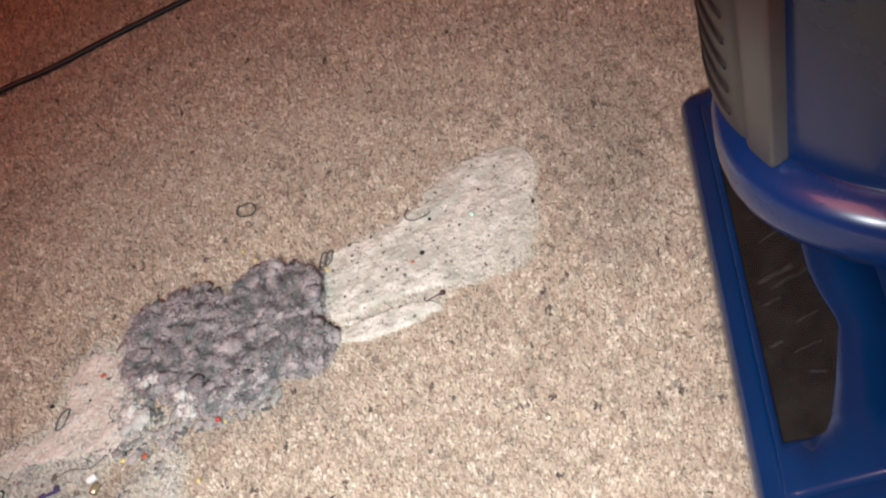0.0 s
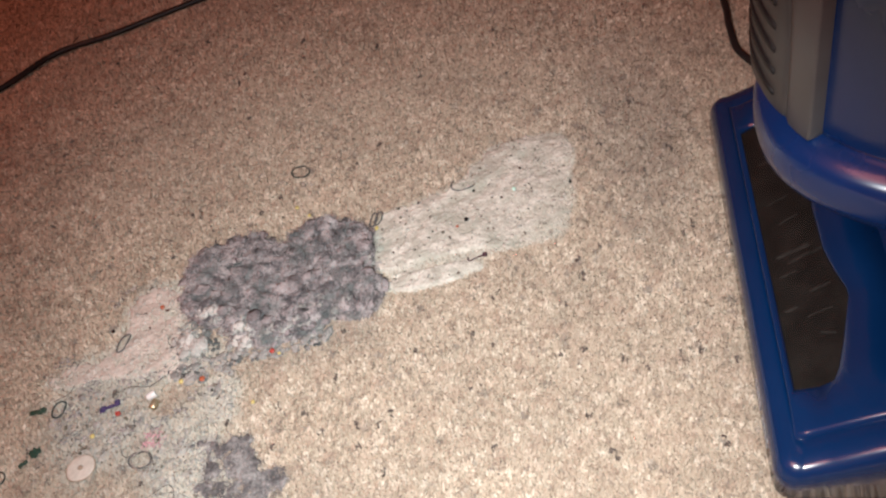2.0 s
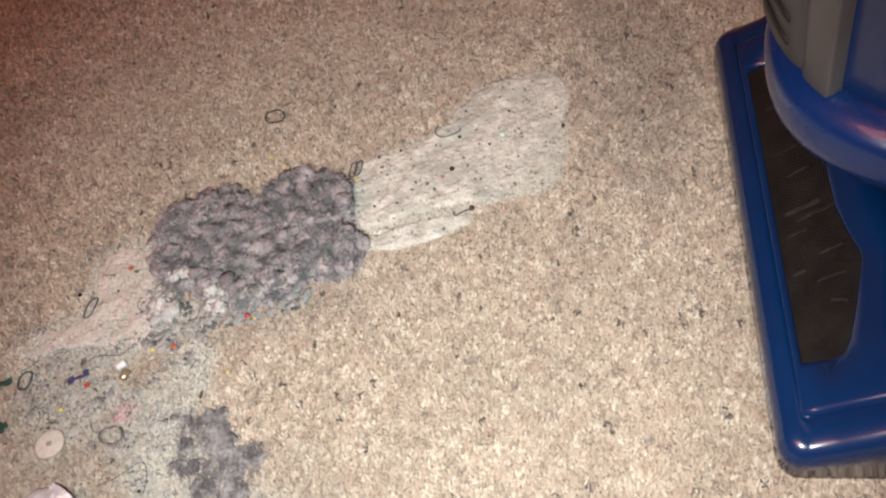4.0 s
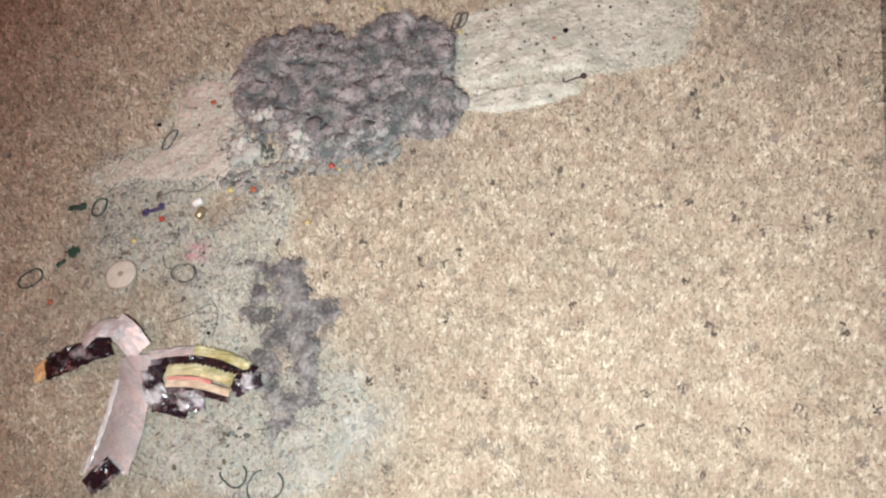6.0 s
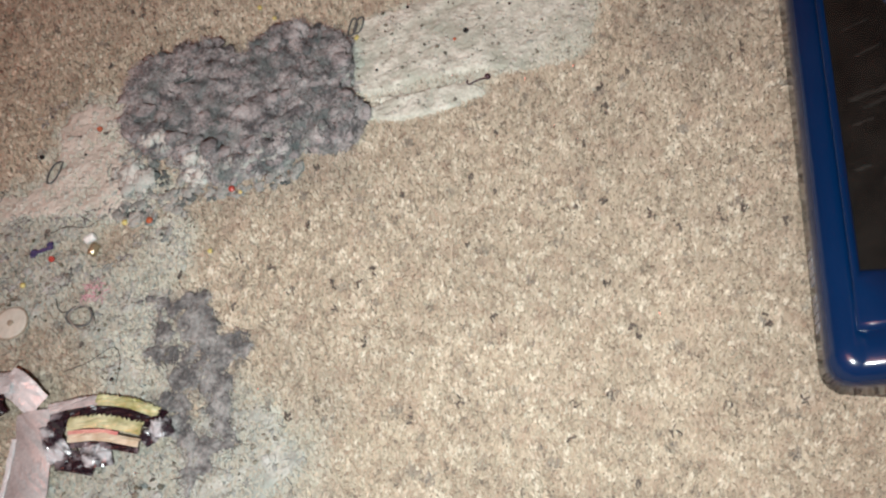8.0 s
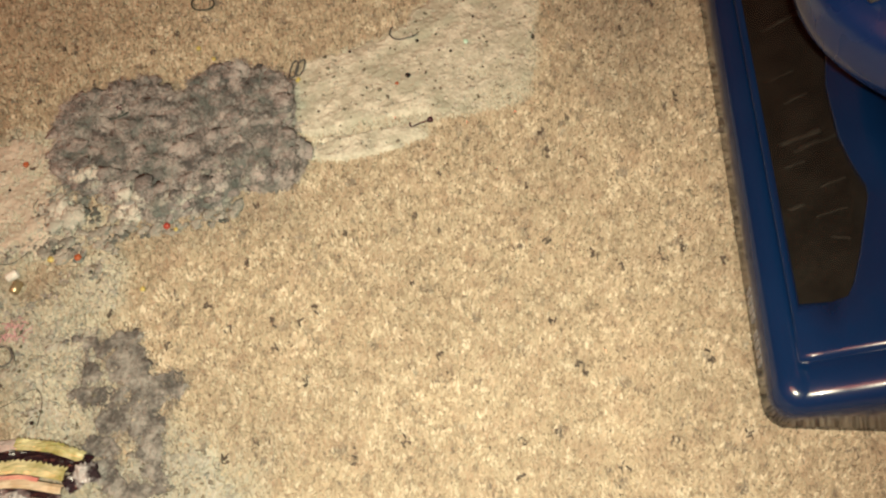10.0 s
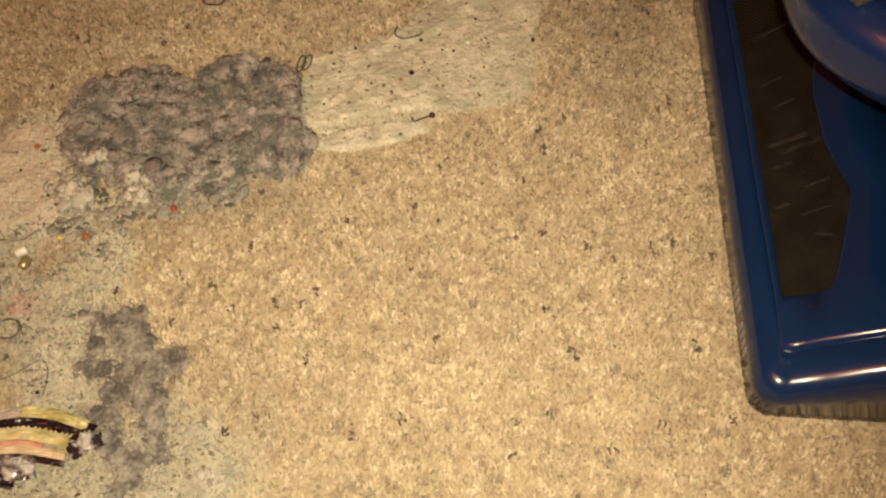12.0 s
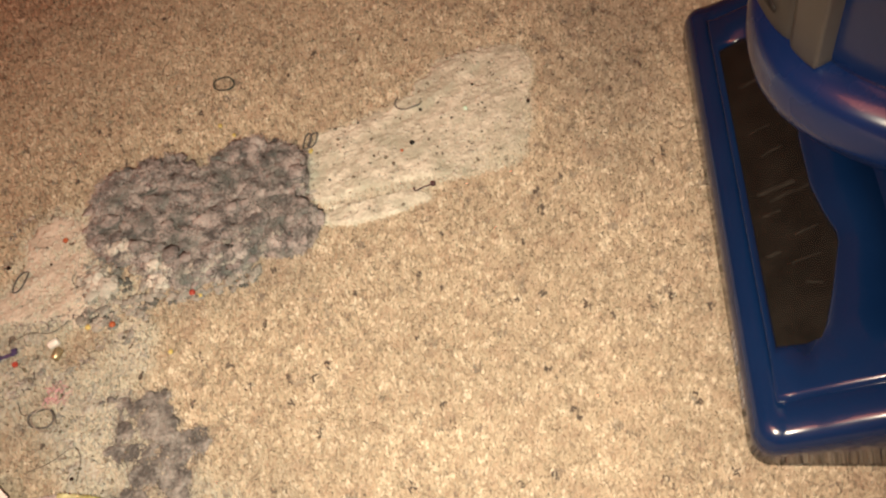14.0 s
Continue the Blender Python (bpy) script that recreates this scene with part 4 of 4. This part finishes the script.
def hair(points, label):
    tagged(part("hair_strand", tube(spline(points, 8), 0.00024, 5), M_HAIR), label, "hair", "loose hairs")


hair([(-0.238, 0.137, 0.001), (-0.240, 0.130, 0.0015), (-0.236, 0.124, 0.001)], "short dark hair in pale dust")
hair([(-0.272, 0.089, 0.001), (-0.262, 0.092, 0.0018), (-0.250, 0.090, 0.001), (-0.243, 0.092, 0.002), (-0.238, 0.098, 0.001)], "curled dark hair on the dust")
hair([(-0.250, -0.006, 0.001), (-0.235, -0.002, 0.002), (-0.222, 0.006, 0.001), (-0.216, -0.002, 0.002), (-0.217, -0.016, 0.001)], "long dark hair above the wrapper")
hair([(-0.262, 0.042, 0.001), (-0.256, 0.032, 0.002), (-0.240, 0.034, 0.001), (-0.234, 0.022, 0.001)], "thin hair across a rubber band")
hair([(-0.322, 0.09, 0.001), (-0.312, 0.094, 0.002), (-0.309, 0.102, 0.001)], "thin hair on the carpet")


def bead(x, y, r, material, label, kind="ring", z=0.0012, turn=0.0):
    bm = bmesh.new()
    if kind == "ring":
        lathe(bm, [(0.35 * r, -0.5 * r), (0.8 * r, -0.55 * r), (r, -0.2 * r), (r, 0.2 * r), (0.8 * r, 0.55 * r), (0.4 * r, 0.5 * r), (0.34 * r, 0.1 * r)], n=16)
    elif kind == "tube":
        lathe(bm, [(0.4 * r, -1.2 * r), (0.85 * r, -1.25 * r), (r, -1.05 * r), (r, 1.05 * r), (0.85 * r, 1.25 * r), (0.4 * r, 1.2 * r), (0.36 * r, 0.9 * r)], n=16)
        bmesh.ops.rotate(bm, verts=bm.verts, cent=(0, 0, 0), matrix=Matrix.Rotation(radians(80), 3, "Y"))
    else:
        bmesh.ops.create_icosphere(bm, subdivisions=2, radius=r)
        for v in bm.verts:
            v.co *= 1 + 0.12 * noise.noise(v.co * 700)
            v.co.z *= 0.7
    ob = part("bead", bm, material)
    ob.matrix_world = pose(x, y, z, 8, 5, turn)
    return tagged(ob, label, "bead", "spilled beads")


bead(-0.1555, 0.1045, 0.0022, M_RED, "round red plastic bead below the lint clump", "ball", 0.0016)
bead(-0.2075, 0.089, 0.0023, M_ORANGE_BEAD, "orange-red plastic bead in the dust", "ball", 0.0016)
bead(-0.250, 0.166, 0.0019, M_ORANGE_BEAD, "small orange ring bead on pinkish dust", "ring", 0.0010)
bead(-0.269, 0.070, 0.0020, M_RED, "small red ring bead on the carpet")
bead(-0.245, 0.081, 0.0028, M_WHITE_BEAD, "white tube bead on the dust", "tube", 0.0020, 25)
bead(-0.2415, 0.0725, 0.0030, M_GOLD_BEAD, "brass-coloured ring bead with a dark hole", "tube", 0.0020, 70)
bead(-0.333, 0.011, 0.0018, M_ORANGE_BEAD, "tiny orange bead on the carpet", "ball")
bead(-0.143, 0.254, 0.0018, M_YELLOW, "tiny yellow bead on the carpet", "ball")
bead(-0.132, 0.242, 0.0016, M_YELLOW, "tiny yellow bead on the carpet", "ball")
bead(-0.167, 0.062, 0.0016, M_YELLOW, "tiny yellow bead on the carpet", "ball")
bead(-0.285, 0.054, 0.0018, M_YELLOW, "tiny yellow bead on the carpet", "ball")
bead(-0.224, 0.090, 0.0020, M_YELLOW, "tiny yellow bead in the dust", "ball")
bead(-0.074, 0.213, 0.0013, M_YELLOW, "yellow tube bead under the grey bands", "tube", 0.0016, 60)
bead(-0.150, 0.1015, 0.0013, M_YELLOW, "tiny yellow bead beside a red one", "ball")
bead(0.0, 0.2055, 0.0019, M_BLACK_BEAD, "shiny black bead on ivory dust", "ring", 0.0022, 20)
bead(-0.288, 0.149, 0.0017, M_BLACK_BEAD, "tiny black bead beside pinkish dust", "ball")
bead(-0.189, 0.1955, 0.0032, M_PLUM, "dark plum bead stuck in the lint clump", "ball", 0.0118)
bead(0.042, 0.231, 0.0019, M_GREEN_FOIL, "pale green glitter bead on ivory dust", "ball", 0.0024)
bead(-0.008, 0.200, 0.0013, M_ORANGE_BEAD, "tiny orange bead on ivory dust", "ball", 0.0016)
for x, y, r in ((-0.038, 0.234, 0.0011), (-0.025, 0.234, 0.0009), (-0.016, 0.234, 0.0011), (-0.010, 0.233, 0.0008), (0.023, 0.226, 0.0009), (0.031, 0.224, 0.0013), (0.088, 0.229, 0.0012),
                (0.009, 0.2375, 0.0014), (-0.061, 0.183, 0.0010), (0.025, 0.246, 0.0010), (-0.05, 0.226, 0.0009), (-0.257, 0.146, 0.0009), (-0.220, -0.014, 0.0012), (0.05, 0.255, 0.0012)):
    bead(x, y, r, M_BLACK_BEAD, "tiny black seed bead in the dust", "ball", 0.0016)

pin = thing("plum_pin", (0.005, 0.162, 0.0015), 12, "small plum-coloured plastic pin on ivory dust", "pin")
part("shaft", tube(spline([(-0.0065, -0.001, 0.001), (-0.002, 0.0, 0.0012), (0.005, 0.0006, 0.0012)], 5), 0.0006, 6), M_PLUM, pin)
bm = bmesh.new()
bmesh.ops.create_icosphere(bm, subdivisions=2, radius=0.0021)
bmesh.ops.translate(bm, verts=bm.verts, vec=(0.0062, 0.0008, 0.0012))
part("knob", bm, M_PLUM, pin)
part("hook", tube(spline([(-0.0065, -0.001, 0.001), (-0.0075, 0.0012, 0.0012), (-0.0066, 0.0030, 0.001)], 5), 0.0006, 6), M_PLUM, pin)

disc = thing("card_disc", (-0.288, 0.029, 0.0012), 0, "pale round card disc lying on the carpet", "disc")
bm = bmesh.new()
lathe(bm, [(0.0101, -0.0006), (0.0104, 0.0), (0.0101, 0.0007), (0.0090, 0.0010), (0.004, 0.0008)], n=40)
for v in bm.verts:
    v.co.z += 0.0004 * noise.noise(v.co * 180)
    v.co.x *= 1 + 0.03 * noise.noise(v.co * 90)
part("card", bm, M_DISC, disc)
# this darker ring paints in the shadow along the disc's edge
part("rim", tube([(0.0103 * math.cos(radians(9 * k)), 0.0103 * math.sin(radians(9 * k)), 0.0003 + 0.0003 * math.sin(radians(27 * k))) for k in range(40)], 0.0006, 6, True), M_SPOT, disc, "brown ring for the shadow at the card's edge")
bm = bmesh.new()
lathe(bm, [(0.0019, 0.0006), (0.0019, 0.0013), (0.0012, 0.0014)], n=14)
part("centre_mark", bm, M_SPOT, disc, "brownish mark in the middle")


def scrap(name, x, y, long, wide, turn, material, label, category, seed, z=0.0015, curl=0.002):
    """A small crumpled scrap with thickness and a torn border."""
    rng = random.Random(seed)
    bm = bmesh.new()
    rows = []
    n, m = 9, 6
    for i in range(n):
        u = i / (n - 1) - 0.5
        w = wide * (0.55 + 0.45 * math.cos(2.4 * u)) * rng.uniform(0.6, 1.15)
        rows.append([(long * u, w * (j / (m - 1) - 0.5), curl * (noise.noise((u * 4 + seed, j * 0.8, 0)) + 0.4)) for j in range(m)])
    top = [[bm.verts.new(p) for p in row] for row in rows]
    low = [[bm.verts.new((p[0], p[1], p[2] - 0.0004)) for p in row] for row in rows]
    for i in range(n - 1):
        for j in range(m - 1):
            bm.faces.new((top[i][j], top[i + 1][j], top[i + 1][j + 1], top[i][j + 1]))
            bm.faces.new((low[i][j + 1], low[i + 1][j + 1], low[i + 1][j], low[i][j]))
    ring = [(i, 0) for i in range(n)] + [(n - 1, j) for j in range(1, m)] + [(i, m - 1) for i in range(n - 2, -1, -1)] + [(0, j) for j in range(m - 2, 0, -1)]
    for a, b in zip(ring, ring[1:] + ring[:1]):
        bm.faces.new((top[a[0]][a[1]], low[a[0]][a[1]], low[b[0]][b[1]], top[b[0]][b[1]]))
    ob = part(name, bm, material)
    ob.matrix_world = pose(x, y, z, 0, 0, turn)
    return tagged(ob, label, category)


scrap("green_scrap", -0.333, 0.082, 0.013, 0.006, 5, M_GREEN, "crumpled dark green scrap beside a band", "scrap", 4)
scrap("green_scrap", -0.326, 0.047, 0.008, 0.008, 30, M_GREEN, "torn dark green scrap on the carpet", "scrap", 5)
scrap("green_scrap", -0.333, 0.039, 0.007, 0.004, 40, M_GREEN, "torn dark green scrap on the carpet", "scrap", 6)
scrap("violet_scrap", -0.276, 0.0765, 0.015, 0.0035, 10, M_VIOLET, "ragged violet plastic scrap on the carpet", "scrap", 7)
scrap("violet_scrap", -0.281, 0.075, 0.004, 0.007, 0, M_VIOLET, "ragged violet plastic scrap on the carpet", "scrap", 8)
scrap("violet_scrap", -0.271, 0.0795, 0.004, 0.006, 0, M_VIOLET, "ragged violet plastic scrap on the carpet", "scrap", 9)
SMUDGES = [(-0.310, 0.075, 0.016, 0.008, 10), (-0.300, 0.058, 0.014, 0.006, -10), (-0.246, 0.100, 0.020, 0.005, 5), (-0.230, 0.060, 0.014, 0.006, 20), (-0.285, 0.190, 0.012, 0.004, 25), (-0.320, 0.125, 0.012, 0.005, 10), (-0.262, 0.052, 0.008, 0.005, 30), (-0.305, 0.062, 0.006, 0.006, 0), (-0.255, 0.060, 0.005, 0.004, 0), (-0.296, 0.100, 0.008, 0.005, 20), (-0.215, 0.078, 0.006, 0.004, 0), (-0.29, 0.18, 0.008, 0.004, 20), (-0.135, 0.282, 0.006, 0.004, 0), (-0.268, 0.098, 0.010, 0.004, 0)]
tagged(fibres("lint_smudges", lambda x, y: blob(x, y, SMUDGES, 0.5, 55), 1700, (-0.34, -0.12, 0.04, 0.30), M_LINT, 35, 0.0035, 0.0003, 0.0008), "small smudges of grey lint on the carpet", "lint", kind="stuff")
tagged(fibres("pink_fuzz", lambda x, y: blob(x, y, [(-0.238, 0.043, 0.009, 0.008, 0)], 0.4), 70, (-0.25, -0.226, 0.03, 0.056), M_PINK_FUZZ, 31, 0.004, 0.0003, 0.001), "smear of pink fuzz in the dust", "fuzz", kind="stuff")

# ---- torn sweet wrapper ----
wrapper = thing("sweet_wrapper", (-0.255, -0.045, 0.001), 0, "torn silver and dark purple sweet wrapper, crumpled on the carpet", "wrapper")


def foil(name, line, width, material, label, seed, crumple=0.0022, zig=0.0, parent=None, n=30, m=12, twist=0.0, crease=1.0, taper=1.0):
    """A creased strip of foil along a line of points (x, y, z from the wrapper's base), with an optional zigzag edge."""
    pts = spline([(x + 0.255, y + 0.045, z) for x, y, z in line], 10)
    pts = [pts[round(i * (len(pts) - 1) / (n - 1))] for i in range(n)]
    bm = bmesh.new()
    top, low = [], []
    for i, p in enumerate(pts):
        ahead = (pts[min(i + 1, n - 1)] - pts[max(i - 1, 0)]).normalized()
        side = Vector((-ahead.y, ahead.x, twist)).normalized()
        a, b = [], []
        for j in range(m):
            v = j / (m - 1) - 0.5
            w = width * (1 + (taper - 1) * i / (n - 1)) * (1 + 0.06 * noise.noise((i * 0.35, seed, 0)))
            if zig and j == m - 1:
                w += zig * (i % 2)
            # hard creases: folded noise
            fold = abs(noise.noise((p.x * 90 + seed, v * 2.2 + p.y * 90, seed))) * 1.4 + 0.6 * abs(noise.noise((p.x * 210, p.y * 210 + v * 4, seed + 5)))
            q = p + side * (w * v) + Vector((0, 0, crumple * crease * fold + 0.10 * width * (1 - 4 * v * v)))
            a.append(bm.verts.new(q))
            b.append(bm.verts.new(q - Vector((0, 0, 0.00025))))
        top.append(a)
        low.append(b)
    for i in range(n - 1):
        for j in range(m - 1):
            bm.faces.new((top[i][j], top[i + 1][j], top[i + 1][j + 1], top[i][j + 1]))
            bm.faces.new((low[i][j + 1], low[i + 1][j + 1], low[i + 1][j], low[i][j]))
    ring = [(i, 0) for i in range(n)] + [(n - 1, j) for j in range(1, m)] + [(i, m - 1) for i in range(n - 2, -1, -1)] + [(0, j) for j in range(m - 2, 0, -1)]
    for p, q in zip(ring, ring[1:] + ring[:1]):
        bm.faces.new((top[p[0]][p[1]], low[p[0]][p[1]], low[q[0]][q[1]], top[q[0]][q[1]]))
    return part(name, bm, material, parent or wrapper, label, smooth=False)


sleeve = foil("printed_sleeve", [(-0.319, -0.037, 0.003), (-0.300, -0.030, 0.006), (-0.277, -0.022, 0.007)], 0.0165, M_PURPLE, "dark purple printed outside, grey gloss streaks put into its colour", 2, 0.005)
foil("sleeve_band", [(-0.3185, -0.0375, 0.0048), (-0.3135, -0.0355, 0.0060)], 0.0155, M_PURPLE, "dark purple band", 3, 0.002, 0, sleeve, 8)
foil("torn_end", [(-0.327, -0.0405, 0.002), (-0.322, -0.0385, 0.004), (-0.3165, -0.0365, 0.005)], 0.0115, M_ORANGE, "torn orange and gold end", 4, 0.002, 0.002, None, 14)
foil("silver_fold", [(-0.298, -0.0200, 0.006), (-0.286, -0.0145, 0.012), (-0.271, -0.0140, 0.012)], 0.0165, M_FOIL, "bright silver folded foil", 5, 0.0012, 0, None, 16, 8, -0.4)
foil("silver_knee", [(-0.276, -0.012, 0.010), (-0.266, -0.019, 0.012), (-0.257, -0.029, 0.006)], 0.017, M_FOIL, "silver foil knee between the folds", 6, 0.0022, 0, None, 12, 7, 0.3)
foil("foil_strip", [(-0.2600, -0.031, 0.006), (-0.2588, -0.050, 0.004), (-0.2595, -0.075, 0.003), (-0.2630, -0.100, 0.004)], 0.0190, M_FOIL_PINK, "dull pinkish silver inside of the wrapper", 7, 0.0018, taper=1.45)
foil("strip_edge", [(-0.2695, -0.045, 0.0055), (-0.2715, -0.075, 0.0050), (-0.2765, -0.101, 0.0055)], 0.0030, M_FOIL, "bright folded silver edge", 8, 0.001, 0, None, 24, 5)
foil("strip_end", [(-0.258, -0.096, 0.0075), (-0.263, -0.102, 0.007), (-0.272, -0.109, 0.004)], 0.013, M_PURPLE, "dark torn end of the strip", 9, 0.004, 0.003, None, 14)
foil("dull_top", [(-0.252, -0.0305, 0.006), (-0.238, -0.0290, 0.007), (-0.222, -0.0284, 0.008)], 0.0056, M_FOIL_PINK, "dull beige silver top edge", 20, 0.001, 0.0008, None, 24)
foil("gold_top", [(-0.223, -0.0284, 0.008), (-0.205, -0.0318, 0.007), (-0.188, -0.0385, 0.004)], 0.0056, M_GOLD, "olive gold crimped edge", 10, 0.002, 0.0016, None, 30)
foil("dark_gap", [(-0.250, -0.0370, 0.004), (-0.226, -0.0345, 0.004), (-0.200, -0.0390, 0.003), (-0.184, -0.0430, 0.003)], 0.0100, M_PURPLE, "shiny black-purple fold between the gold edges", 11, 0.003)
band = foil("gold_band", [(-0.238, -0.0412, 0.008), (-0.218, -0.0418, 0.0095), (-0.195, -0.0480, 0.008)], 0.0064, M_GOLD, "gold crimped zigzag edge", 12, 0.001, 0.0030, None, 34)
foil("coral_band", [(-0.237, -0.0455, 0.0080), (-0.218, -0.0465, 0.0092), (-0.208, -0.0492, 0.0086)], 0.0022, M_CORAL, "coral red stripe", 13, 0.0010, 0, band)
foil("peach_band", [(-0.237, -0.0486, 0.0076), (-0.218, -0.0498, 0.0088), (-0.196, -0.0552, 0.0074)], 0.0046, M_PEACH, "peach gold stripe", 18, 0.0010, 0, band)
foil("dark_edge", [(-0.236, -0.0520, 0.0062), (-0.218, -0.0538, 0.0070), (-0.197, -0.0588, 0.0055)], 0.0034, M_PURPLE, "dark brown-purple lower edge", 19, 0.0010, 0, band)
foil("crumpled_side", [(-0.247, -0.040, 0.007), (-0.244, -0.050, 0.008), (-0.240, -0.060, 0.004)], 0.0125, M_PURPLE_GREY, "crumpled dark purple side with pale glints put into its colour", 14, 0.005, 0, None, 16, 10)
foil("purple_flap", [(-0.243, -0.059, 0.003), (-0.231, -0.062, 0.006), (-0.221, -0.064, 0.003)], 0.0115, M_PURPLE, "wine-dark printed flap", 15, 0.004, 0.002, None, 18)
foil("silver_flap", [(-0.229, -0.056, 0.005), (-0.221, -0.060, 0.007), (-0.212, -0.0585, 0.003)], 0.0120, M_PURPLE_GREY, "silver torn flap with dark purple print", 16, 0.004, 0.002, None, 14, 8)
foil("ragged_end", [(-0.194, -0.0550, 0.004), (-0.187, -0.0500, 0.006), (-0.179, -0.0470, 0.003)], 0.0095, M_PURPLE_GREY, "ragged dark end dusted with lint", 17, 0.006, 0.003, None, 18, 10)
